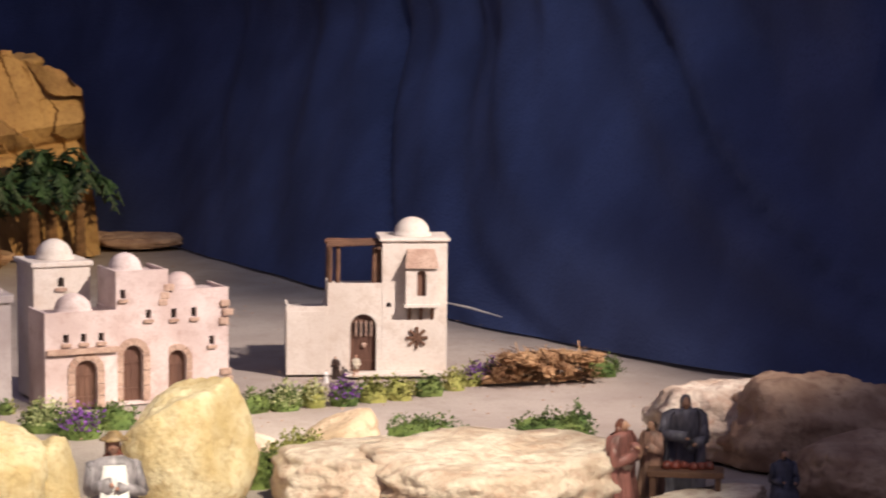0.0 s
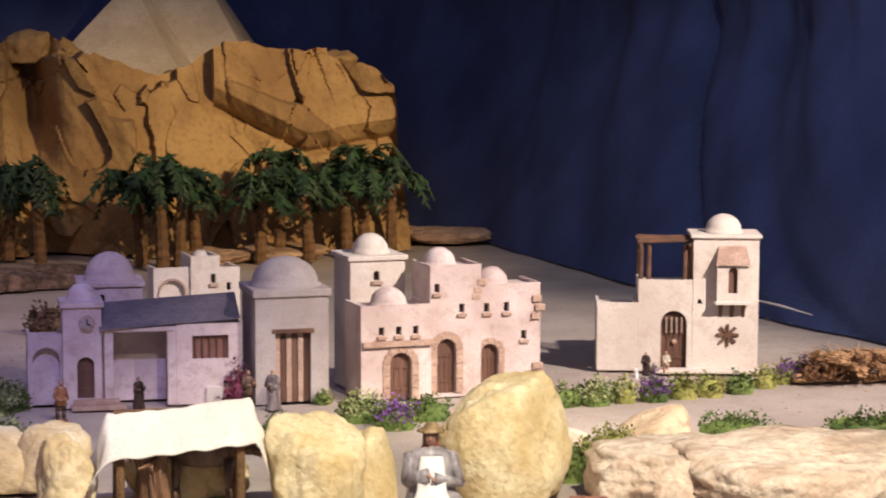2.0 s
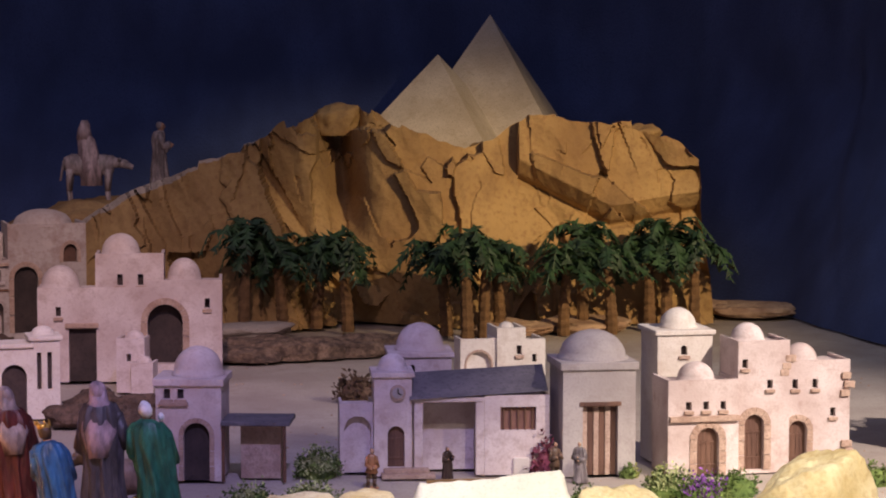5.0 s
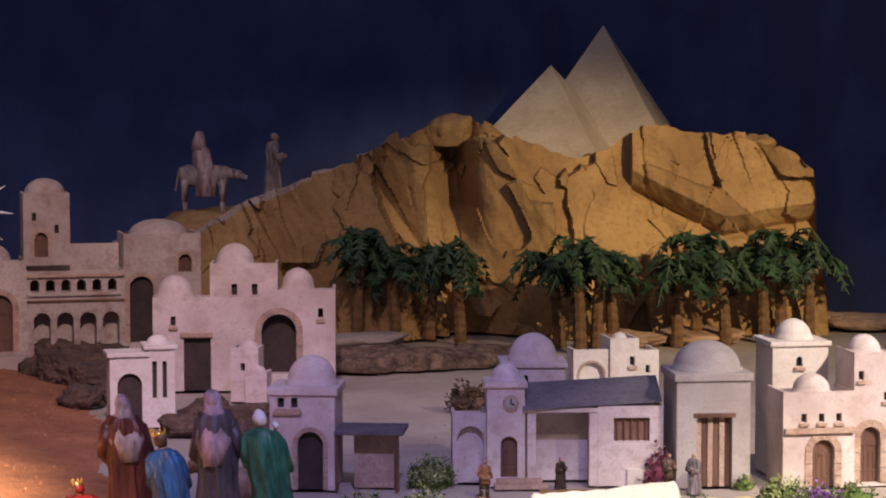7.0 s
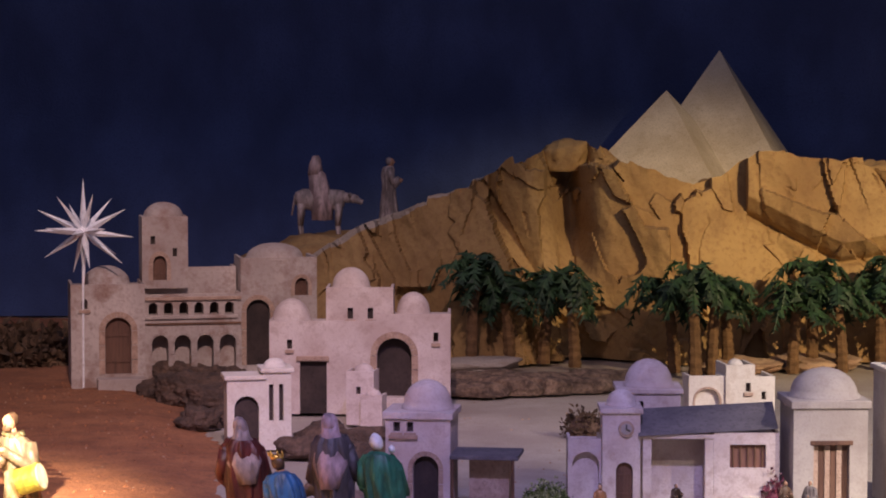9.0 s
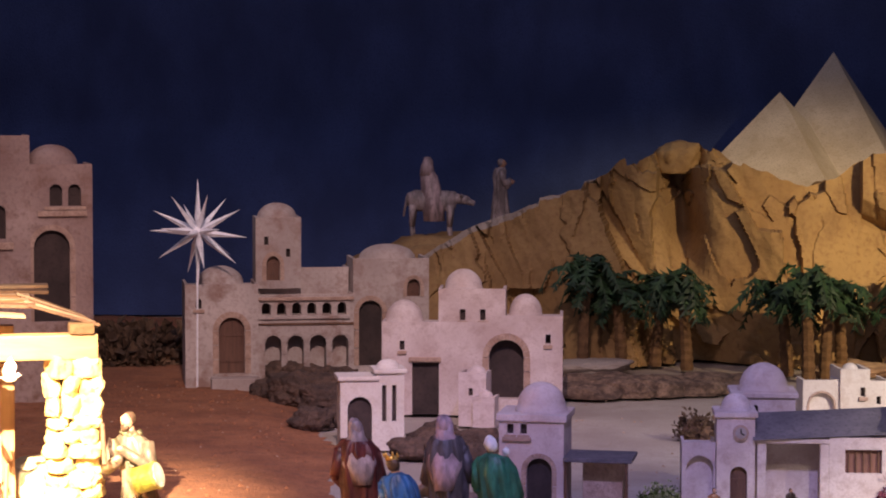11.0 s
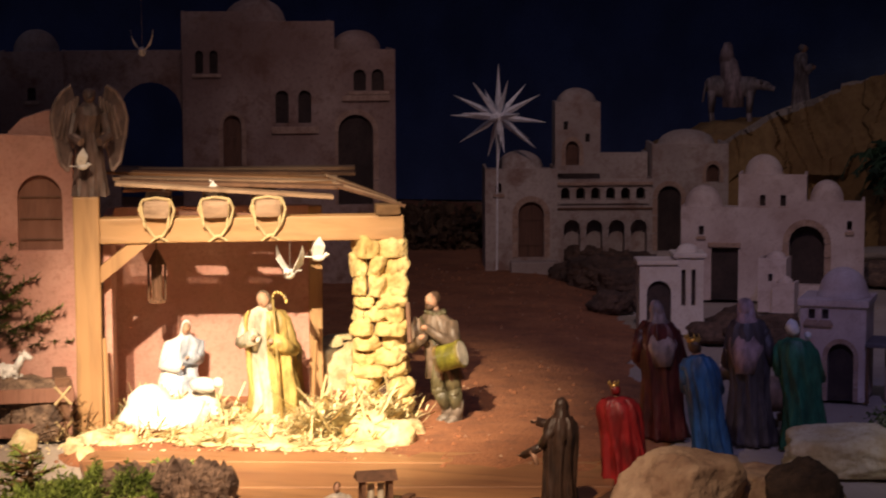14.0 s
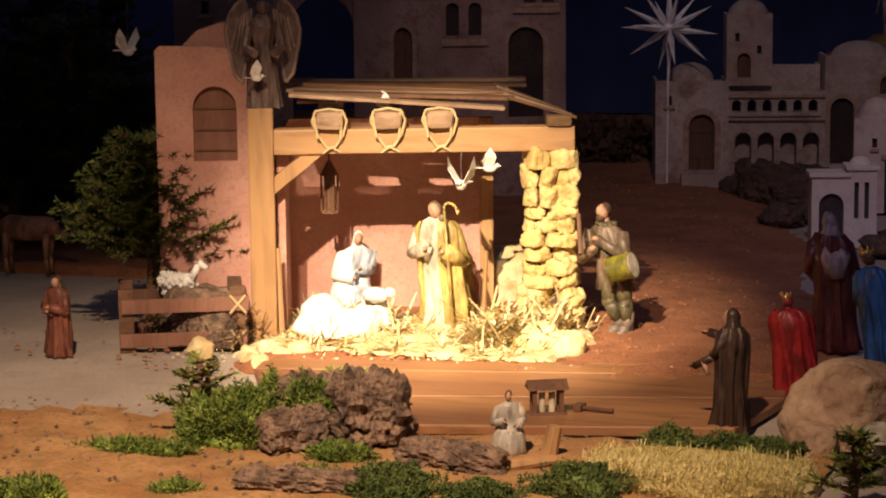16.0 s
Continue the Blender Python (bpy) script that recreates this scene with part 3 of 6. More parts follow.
def four_legged(name, label, place, L, material, turn, z=0.0, neck=0.35, horned=False, woolly=False, lying=False, rider=None):
    """A plain crib animal figure, in units of its length, head towards -x."""
    bm = bmesh.new()
    leg = 0.12 if lying else 0.42
    secs = [(-0.36, 0.13, leg + 0.22), (-0.2, 0.17, leg + 0.2), (0.05, 0.175, leg + 0.19), (0.3, 0.17, leg + 0.21), (0.42, 0.1, leg + 0.22)]
    prev = None
    for x, r, zz in secs:
        ring = [bm.verts.new((x, r * 0.8 * math.cos(a * math.tau / 14), zz + r * math.sin(a * math.tau / 14))) for a in range(14)]
        if prev:
            for a in range(14):
                bm.faces.new((prev[a], prev[(a + 1) % 14], ring[(a + 1) % 14], ring[a]))
        else:
            bm.faces.new(ring)
        prev = ring
    bm.faces.new(prev)
    if lying:
        for y in (-0.1, 0.1):
            rod(bm, (-0.3, y, 0.08), (-0.05, y * 1.4, 0.05), 0.05, 0.04)
            rod(bm, (0.3, y, 0.09), (0.08, y * 1.6, 0.05), 0.07, 0.04)
    else:
        for x in (-0.28, 0.32):
            for y in (-0.08, 0.08):
                rod(bm, (x, y, leg + 0.14), (x + 0.02, y, leg * 0.5), 0.065, 0.035)
                rod(bm, (x + 0.02, y, leg * 0.5), (x, y, 0), 0.033, 0.03)
    hz = leg + 0.22 + neck
    rod(bm, (-0.3, 0, leg + 0.25), (-0.46, 0, hz), 0.1, 0.07, 10)
    ball(bm, (-0.5, 0, hz), (0.1, 0.07, 0.075), 2)
    rod(bm, (-0.52, 0, hz - 0.01), (-0.66, 0, hz - 0.06), 0.06, 0.04, 10)
    for s in (-1, 1):
        rod(bm, (-0.46, s * 0.05, hz + 0.04), (-0.44, s * 0.12, hz + 0.09), 0.03, 0.008, 6)
    rod(bm, (0.42, 0, leg + 0.27), (0.48, 0, leg - 0.05), 0.025, 0.015, 6)
    if woolly:
        for v in bm.verts:
            v.co += v.co.normalized() * 0.04 * noise.noise(v.co * 12)
        rnd = random.Random(5)
        for _ in range(60):
            a, x = rnd.uniform(0, math.tau), rnd.uniform(-0.36, 0.4)
            ball(bm, (x, 0.14 * math.cos(a), leg + 0.2 + 0.16 * math.sin(a)), rnd.uniform(0.04, 0.06), 1)
    mats = [material]
    if rider:
        mats += list(rider)
        n0 = len(bm.faces)
        lathe(bm, [(-0.02, 0, leg - 0.12, 0.16, 0.22, 1), (0, 0, leg + 0.2, 0.19, 0.22, 1), (0.03, 0, leg + 0.4, 0.16, 0.16, 0.6), (0.07, 0, leg + 0.6, 0.14, 0.12, 0.3), (0.08, 0, leg + 0.72, 0.05, 0.05, 0)], 24, 0.14, 5, 1, 1)
        ball(bm, (0.08, 0, leg + 0.8), (0.08, 0.08, 0.1), 2)
        lathe(bm, [(0.1, 0, leg + 0.6, 0.13, 0.12, 0.6), (0.1, 0, leg + 0.76, 0.1, 0.1, 0.3), (0.09, 0, leg + 0.9, 0.05, 0.05, 0)], 16, 0.1, 5, 2, 1)
        mark(bm, n0, 1)
    return single(name, bm, mats, label, "animal figurine", (place[0], place[1], z), turn, L, smooth=True)


# ---- ground, curtain, room ----


def in_red(x, y):
    """How far a place lies inside the red earth round the stable, by its rough border."""
    border = -0.62 - 0.26 * max(0.0, y - 3.2) + 0.06 * noise.noise(Vector((x * 3, y * 3, 5)))
    return border - x


def sheet(name, x0, x1, y0, y1, step, height, keep=None):
    bm = bmesh.new()
    nx, ny = int((x1 - x0) / step) + 1, int((y1 - y0) / step) + 1
    g = [[None] * ny for _ in range(nx)]
    for i in range(nx):
        for j in range(ny):
            x, y = x0 + i * step, y0 + j * step
            g[i][j] = bm.verts.new((x, y, height(x, y)))
    for i in range(nx - 1):
        for j in range(ny - 1):
            q = (g[i][j], g[i + 1][j], g[i + 1][j + 1], g[i][j + 1])
            if keep is None or keep((q[0].co + q[2].co) / 2):
                bm.faces.new(q)
    bmesh.ops.delete(bm, geom=[v for v in bm.verts if not v.link_faces], context="VERTS")
    return bm


def swell(x, y):
    return 0.006 * noise.noise(Vector((x * 2, y * 2, 0))) + 0.002 * noise.noise(Vector((x * 11, y * 11, 3))) - 0.006


tagged(part("ground", sheet("ground", -4.4, 4.4, 1.2, 8.4, 0.05, swell), SAND, None, smooth=True), "grey sand-coloured cloth and sand under the crib", "ground", kind="structure")


def red_height(x, y):
    return max(-0.02, min(0.012, in_red(x, y) * 0.12)) + swell(x, y) + 0.006 + 0.004 * noise.noise(Vector((x * 25, y * 25, 8))) - 0.03 * max(0.0, (3.03 - y) / 0.08) - 0.03 * max(0.0, (-1.47 - x) / 0.08) * (y < 3.75)


tagged(part("red_earth", sheet("red_earth", -3.4, -0.3, 2.95, 7.0, 0.025, red_height, lambda p: in_red(p.x, p.y) > -0.05 and not (p.x < -1.55 and p.y < 3.7)), REDSOIL, None, smooth=True), "reddish brown earth strewn round the stable", "ground", kind="structure")

# curtain: a polyline in the plan with folds that fan out at the foot
LINE = [(-4.3, 4.5), (-3.9, 6.4), (-2.6, 7.1), (-0.8, 7.25), (0.5, 7.1), (0.98, 6.5), (1.16, 5.6), (1.36, 4.7), (1.56, 4.2), (1.75, 3.8), (2.1, 3.35), (2.9, 2.6)]


def along(pts, s):
    for a, b in zip(pts, pts[1:]):
        d = math.dist(a, b)
        if s <= d:
            return a[0] + (b[0] - a[0]) * s / d, a[1] + (b[1] - a[1]) * s / d
        s -= d
    return pts[-1]


bm = bmesh.new()
total = sum(math.dist(a, b) for a, b in zip(LINE, LINE[1:]))
NS, NZ, TOP = 520, 60, 3.0
grid = []
for i in range(NS + 1):
    s = total * i / NS
    x, y = [sum(along(LINE, min(total, max(0, s + k * 0.12)))[c] for k in range(-2, 3)) / 5 for c in (0, 1)]
    x2, y2 = along(LINE, min(total, s + 0.05))
    x1, y1 = along(LINE, max(0, s - 0.05))
    t = Vector((x2 - x1, y2 - y1, 0)).normalized()
    n = Vector((t.y, -t.x, 0))
    col = []
    for j in range(NZ + 1):
        f = (j / NZ) ** 1.6
        z = TOP * f
        u = s + (0.5 + 0.55 * min(2.6, max(0.0, s - 8.0))) * 1.3 * (1 - math.exp(-1.7 * z))
        q = 0.3 + 0.7 * min(1.0, max(0.0, (s - 6.6) / 1.0))
        fold = 0.021 * math.sin(u * 9 + 2.5 * noise.noise(Vector((u * 0.9, 0, 1)))) + 0.009 * math.sin(u * 21 + 4 * noise.noise(Vector((u, z * 0.4, 4))))
        fold += 0.075 * noise.noise(Vector((u * 1.7, z * 0.8, 7))) + 0.012 * noise.noise(Vector((u * 7, z * 4, 3)))
        fold -= 0.046 * math.exp(-(math.sin(u * 2.4 + 2.2 * noise.noise(Vector((u * 0.8, z * 0.5, 9)))) / 0.13) ** 2)
        fold *= q * 1.1
        col.append(bm.verts.new(Vector((x, y, z)) + n * (fold * (0.25 + 0.75 * min(1, z * 1.8)) - 0.30 * min(1.0, z * 1.6))))
    grid.append(col)
for i in range(NS):
    for j in range(NZ):
        bm.faces.new((grid[i][j], grid[i + 1][j], grid[i + 1][j + 1], grid[i][j + 1]))
tagged(part("backdrop_curtain", bm, CURTAIN, None, smooth=True), "dark blue fabric curtain hanging in folds behind the crib", "curtain", kind="structure")

# added pale rod that imitates light caught on the curtain's lowest fold
single("hem_highlight", rod(rod(bmesh.new(), (1.345, 4.64, 0.047), (1.385, 4.56, 0.043), 0.001, 0.0028, 6), (1.385, 4.56, 0.043), (1.425, 4.46, 0.036), 0.0028, 0.0008, 6), CLOTH, "thin pale rod standing in for the lit fold at the blue curtain's hem", "cord")
for nm, b in (("wall_back", (-5, 5, 8.5, 8.7, -0.9, 3.6)), ("wall_left", (-5.2, -5, -3, 8.7, -0.9, 3.6)), ("wall_right", (5, 5.2, -3, 8.7, -0.9, 3.6)), ("floor", (-5.2, 5.2, -3.2, 8.7, -1.0, -0.9))):
    tagged(part(nm, box(bmesh.new(), *b), ROOM, None), "plain dark wall of the room", "room", kind="structure")
tagged(part("crib_platform", box(bmesh.new(), -4.3, 4.3, 1.2, 8.4, -0.899, -0.04), DARKWOOD, None), "dark platform that carries the crib", "platform", kind="structure")

# ---- mountain ----
RIDGE = [(-1.35, 0.02), (-1.1, 0.17), (-0.79, 0.36), (-0.58, 0.43), (-0.46, 0.47), (-0.31, 0.54), (-0.17, 0.57), (-0.1, 0.54), (0.0, 0.5), (0.12, 0.475), (0.2, 0.49), (0.3, 0.555), (0.42, 0.54), (0.58, 0.53), (0.7, 0.49), (0.765, 0.43), (0.785, 0.2), (0.8, 0.0)]


def ridge(x):
    for a, b in zip(RIDGE, RIDGE[1:]):
        if a[0] <= x <= b[0]:
            return a[1] + (b[1] - a[1]) * (x - a[0]) / (b[0] - a[0])
    return 0.0


def facet(p, size, seed):
    """Crumpled paper: planes that lean their own way and meet in sharp folds."""
    q = p / size + Vector((seed, seed * 0.7, 0))
    q = q + 0.35 * noise.noise_vector(q * 0.9)
    d, pts = noise.voronoi(q)
    outs = [0.5 * noise.noise(c * 3.7) + (q - c).dot(noise.noise_vector(c * 5.3 + Vector((seed, 1, 2)))) * 1.3 for c in pts]
    return (max(outs) if seed < 4 else min(outs)), d[1] - d[0]


bm = bmesh.new()
NX, NV = 460, 190
cols = []
for i in range(NX + 1):
    x = -1.35 + 2.15 * i / NX
    top = ridge(x) + min(1.0, max(0.0, (x + 1.0) * 2)) * (0.035 * facet(Vector((x, 0.3, 0)), 0.1, 3)[0] + 0.008 * noise.noise(Vector((x * 30, 0, 0))))
    col = []
    for j in range(NV + 1):
        f = j / NV
        z = max(0.0, top) * min(1, f / 0.66)
        back = max(0.0, (f - 0.66) / 0.34)
        p = Vector((x + 0.25 * z, 0.55 * (z + back * 0.5), 0))
        o1, c1 = facet(p, 0.33, 2.6)
        o2, c2 = facet(p, 0.13, 4.1)
        crease = 0.24 * o1 + 0.07 * o2 + 0.06 * noise.noise(Vector((x * 2.2, z * 1.5, 3)))
        crease += 0.004 * noise.noise(p * 40)
        # deep cleft below the peak, and the great block that overhangs to one side
        crease -= 0.2 * math.exp(-((x + 0.215 + 0.1 * (z - 0.4)) / 0.05) ** 2) * max(0, min(1, (z - 0.2) * 7))
        over = z - (0.375 - 0.5 * (x - 0.3) if x < 0.52 else 0.265 + 0.15 * (x - 0.52))
        if x > 0.27:
            crease += 0.06 * max(0.0, min(1.0, over * 18)) - 0.015 * math.exp(-(over / 0.01) ** 2)
        y = 6.1 - crease * (1 - 0.6 * back) + 0.14 * (z / 0.6) + 0.9 * back
        zz = z - 0.12 * back + (0.03 * o2 if back else 0)
        col.append(bm.verts.new((x, y, max(-0.02, zz if f < 1 else 0.0))))
    cols.append(col)
for i in range(NX):
    for j in range(NV):
        f = bm.faces.new((cols[i][j], cols[i + 1][j], cols[i + 1][j + 1], cols[i][j + 1]))
        # the riders' pale path runs along the sloping crest
        x, wob = cols[i][j].co.x, noise.noise(Vector((cols[i][j].co.x * 14, j * 0.2, 2)))
        if x < -0.4 + 0.05 * wob and j > NV * (0.62 + 0.05 * max(0.0, x + 0.75) / 0.35) + 3 * wob:
            f.material_index = 1
tagged(part("mountain", bm, [CLIFF, PATH_SAND], None), "ochre mountain of crumpled painted paper", "mountain")


def pyramid(apex, foot_z, half, turn):
    bm = bmesh.new()
    h = apex[2] - foot_z
    base = [bm.verts.new((half * a, half * b, 0)) for a, b in ((-1, -1), (1, -1), (1, 1), (-1, 1))]
    tip = bm.verts.new((0, 0, h))
    bm.faces.new(base)
    for k in range(4):
        bm.faces.new((base[k], base[(k + 1) % 4], tip))
    return single("pyramid", bm, PYRAMID, "pale sand-coloured model pyramid standing on the mountain", "pyramid", (apex[0], apex[1], foot_z), turn, group="pyramids on the mountain")


pyramid((0.060, 6.841, 0.733), 0.38, 0.27, -17)
pyramid((0.225, 7.007, 0.857), 0.38, 0.29, -10)

for i, (px, hh) in enumerate(zip([(-0.466, 5.885), (-0.418, 5.988), (-0.367, 5.938), (-0.277, 5.965), (-0.193, 5.890), (0.066, 5.797), (0.117, 5.679), (0.160, 5.727), (0.206, 5.824), (0.371, 5.803), (0.429, 5.903), (0.499, 5.830), (0.610, 5.932), (0.658, 5.959), (0.736, 5.986)],
                                 [0.25, 0.22, 0.2, 0.21, 0.19, 0.2, 0.24, 0.22, 0.19, 0.19, 0.24, 0.19, 0.2, 0.25, 0.2])):
    palm(px, hh, 20 + i)


# ---- model houses ----
def house(label, place, size, extra=0.0, name="model_house"):
    return thing(name, label, "model house", place, facing(place) + extra, size)


# tall cream tower house with pergola; the ground point is the middle of its front
h = house("cream plaster model house with domed tower, pergola and arched door", (1.025, 4.028), 0.001053, 4)
wall_block(h, (-143, -70), (0, 115), (0, 90), PLASTER)
wall_block(h, (-70, 26), (0, 156), (0, 92), PLASTER, [("a", -7, 0, 46, 108, DOOR)])
w = wall_block(h, (26, 141), (0, 238), (-1, 100), PLASTER, [("a", 38, 120, 8, 9, HOLE)], 5)
dome(h, 82, 48, 243, 32, 33, PLASTER)
for px, py in ((-66, 12), (-52, 14), (-66, 84), (20, 12), (12, 13)):
    part("post", rod(bmesh.new(), (px, py, 150), (px + 1, py, 226), 4.5, 4), DARKWOOD, h)
for k in range(7):
    part("pergola_beam", rod(bmesh.new(), (-72 + 3 * (k % 2), 6 + 13 * k, 229 + 2 * (k % 3)), (28, 6 + 13 * k, 232 - (k % 2)), 3, 2.5, 6), DARKWOOD, h)
part("pergola_beam", rod(bmesh.new(), (-66, -2, 225), (-66, 96, 225), 3.5, 3.5, 6), DARKWOOD, h)
part("pergola_beam", rod(bmesh.new(), (20, -2, 225), (20, 96, 225), 3.5, 3.5, 6), DARKWOOD, h)
bm = bmesh.new()
slab(bm, [[(66, 128), (122, 128), (122, 190), (66, 190)], outline("a", 94, 142, 16, 46)], -22, -17)
box(bm, 66, 71, -17, 0, 128, 190)
box(bm, 117, 122, -17, 0, 128, 190)
box(bm, 63, 125, -26, 0, 122, 128, 1)
bay = part("bay_window", bm, PLASTER, h)
part("shutter", box(bmesh.new(), 86, 102, -14, -12, 140, 190), DOOR, bay)
bm = bmesh.new()
slab(bm, [[(64, 192), (124, 192), (118, 224), (70, 224)]], -28, -24)
for v in bm.verts:
    v.co.y += (v.co.z - 192) * 0.85
part("awning", bm, STONE, h)
for x in (74, 94, 114):
    bm = bmesh.new()
    slab(bm, [[(0, 96), (-20, 122), (0, 122)]], -3, 3)
    bmesh.ops.rotate(bm, cent=(0, 0, 0), matrix=Matrix.Rotation(math.pi / 2, 3, "Z"), verts=bm.verts)
    bmesh.ops.translate(bm, vec=(x, 0, 0), verts=bm.verts)
    part("bracket", bm, DARKWOOD, h)
bm = bmesh.new()
for k in range(4):
    a = k * math.pi / 4
    rod(bm, (88 - 19 * math.cos(a), -3, 66 - 19 * math.sin(a)), (88 + 19 * math.cos(a), -3, 66 + 19 * math.sin(a)), 3, 3, 6)
ball(bm, (88, -3, 66), (9, 4, 9), 1)
part("wall_ornament", bm, DARKWOOD, h)
part("step", box(bmesh.new(), -40, 145, -26, 0, 0, 7, 2), PLASTER, h)
# dark panel behind the grille, painted as the shade of an opening
part("door_shade_panel", box(bmesh.new(), -25, 11, 6, 9, 70, 92), HOLE, h)
for k in range(4):
    part("grille_bar", rod(bmesh.new(), (-20 + 9 * k, 4, 68), (-20 + 9 * k, 4, 96), 1.6, 1.6, 5), STONE, h)
part("door_knocker", ball(bmesh.new(), (-6, 5, 52), (5, 3, 5), 1), STONE, h)

# pinkish house with three arched doors
h = house("pinkish plaster model house with four domes and arched doors", (0.411, 3.787), 0.000968, 17)
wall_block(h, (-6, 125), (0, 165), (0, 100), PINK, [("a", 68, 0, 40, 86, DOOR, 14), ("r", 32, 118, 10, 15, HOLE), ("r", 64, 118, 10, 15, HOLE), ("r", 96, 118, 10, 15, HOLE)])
bed(h, -4, 125, 0, 98, 8, 10, STONE)
dome(h, 60, 50, 165, 33, 34, PINK)
wall_block(h, (8, 112), (0, 240), (112, 220), PLASTER, [("a", 58, 202, 12, 18, HOLE)], 8)
dome(h, 62, 165, 248, 33, 36, PLASTER)
wall_block(h, (125, 222), (0, 232), (6, 110), PINK, [("a", 156, 6, 36, 100, DOOR, 14), ("r", 138, 190, 10, 16, HOLE), ("r", 185, 152, 10, 16, HOLE)])
dome(h, 160, 60, 232, 30, 34, PINK)
wall_block(h, (222, 338), (0, 194), (10, 110), PINK, [("a", 240, 8, 34, 84, DOOR, 12), ("r", 234, 150, 10, 17, HOLE), ("r", 272, 150, 10, 17, HOLE), ("r", 306, 98, 10, 16, HOLE)])
dome(h, 262, 60, 194, 29, 33, PINK)
for k, (x, z) in enumerate([(322, 166), (326, 150), (320, 134), (322, 42), (328, 28), (322, 14), (208, 186), (214, 200), (204, 174)]):
    part("corner_stone", box(bmesh.new(), x, x + 17 + 3 * (k % 2), 4.5, 14, z, z + 12, 1.5), STONE, h)

# grey gate house with a wide dome
h = house("grey plaster model gatehouse with wide dome and striped wooden gate", (0.288, 3.795), 0.000965, 12)
wall_block(h, (-66, 66), (0, 192), (0, 125), GREY, [("r", 2, 0, 64, 130, None)], 13, deep=22)
dome(h, 0, 62, 203, 60, 54, GREY)
for k in range(6):
    part("plank", box(bmesh.new(), -29 + k * 10.5, -19.4 + k * 10.5, 12 + 2 * (k % 2), 20, 0, 128, 1), (DOOR if k % 2 else STONE), h)
part("lintel", box(bmesh.new(), -36, 40, -2, 6, 126, 134, 1.5), DOOR, h)

# shop row with clock tower
h = house("lilac-lit plaster model shop row with clock tower and flat roof", (-0.005, 3.803), 0.000968, 4)
wall_block(h, (-97, -30), (0, 178), (0, 80), PINK, [("a", -58, 16, 30, 74, DOOR)], 8)
dome(h, -62, 40, 186, 26, 30, PINK)
bm = rod(bmesh.new(), (-55, -5, 150), (-55, 1, 150), 14, 14, 20)
clock = part("clock_face", bm, STONE, h)
bm = rod(bmesh.new(), (-55, -6.5, 150), (-55, -4, 150), 10, 10, 20)
part("dial", bm, GREY, clock)
bm = rod(bmesh.new(), (-55, -8, 150), (-55, -8, 158), 1.2, 1.2, 5)
rod(bm, (-55, -8, 150), (-49, -8, 147), 1.2, 1.2, 5)
part("clock_hand", bm, HOLE, clock)
part("steps", box(box(bmesh.new(), -85, 10, -30, 0, 0, 8, 1), -80, 0, -16, 0, 8, 16, 1), STONE, h)
wall_block(h, (-30, 100), (0, 150), (60, 100), PINK)
for x in (-26, 84):
    part("pillar", box(bmesh.new(), x, x + 16, 0, 18, 0, 138, 2), PINK, h)
wall_block(h, (100, 216), (0, 136), (0, 100), PINK, [("r", 160, 80, 64, 42, SHUTTER)])
for k in range(5):
    part("lattice_bar", rod(bmesh.new(), (134 + 13 * k, 6, 80), (134 + 13 * k, 6, 122), 1.6, 1.6, 5), DARKWOOD, h)
bm = bmesh.new()
slab(bm, [[(-34, 138), (214, 150), (214, 186), (-34, 176)]], -10, -4)
for v in bm.verts:
    v.co.y += max(0, v.co.z - 145) * 2.4
part("flat_roof", bm, SLAB, h)
part("lintel", box(bmesh.new(), -30, 100, -2, 12, 132, 140, 1.5), PINK, h)
wall_block(h, (-157, -97), (0, 120), (30, 110), PINK, [("a", -125, 0, 48, 104, PINK)], deep=20)
wall_block(h, (-60, 52), (0, 196), (130, 240), PINK, [("a", -20, 166, 10, 16, HOLE)], 8)
dome(h, -3, 180, 204, 44, 50, PINK)

# pair of small white houses behind the shops
h = house("small white stepped model house standing behind the shops", (0.195, 4.655), 0.001184, 14)
wall_block(h, (-40, 12), (0, 125), (0, 80), PLASTER, [("r", 0, 84, 9, 16, HOLE)])
wall_block(h, (12, 48), (0, 104), (0, 80), PLASTER, [("r", 28, 70, 8, 14, HOLE)])
dome(h, -14, 40, 125, 14, 14, PLASTER)
wall_block(h, (-105, -40), (0, 106), (6, 60), PLASTER, [("a", -72, 50, 44, 40, PLASTER, 4)])

# shop house with wide cornice
h = house("plaster model house with dome, broad cornice and arched doorway", (-0.413, 3.760), 0.000963, -9)
wall_block(h, (-58, 58), (0, 170), (0, 110), PINK, [("a", 14, 0, 46, 104, HOLE, 9), ("r", -38, 146, 12, 18, HOLE), ("r", -14, 146, 12, 18, HOLE)], 12)
dome(h, 10, 55, 182, 44, 52, PINK)
bed(h, -52, 0, 0, 134, 6, 7, STONE)
part("awning_roof", box(bmesh.new(), 58, 180, -10, 90, 100, 108, 2), SLAB, h)
wall_block(h, (88, 160), (0, 98), (30, 90), STONE)
for x in (62, 170):
    part("post", rod(bmesh.new(), (x, -4, 0), (x, -4, 100), 3.5, 3, 6), DARKWOOD, h)

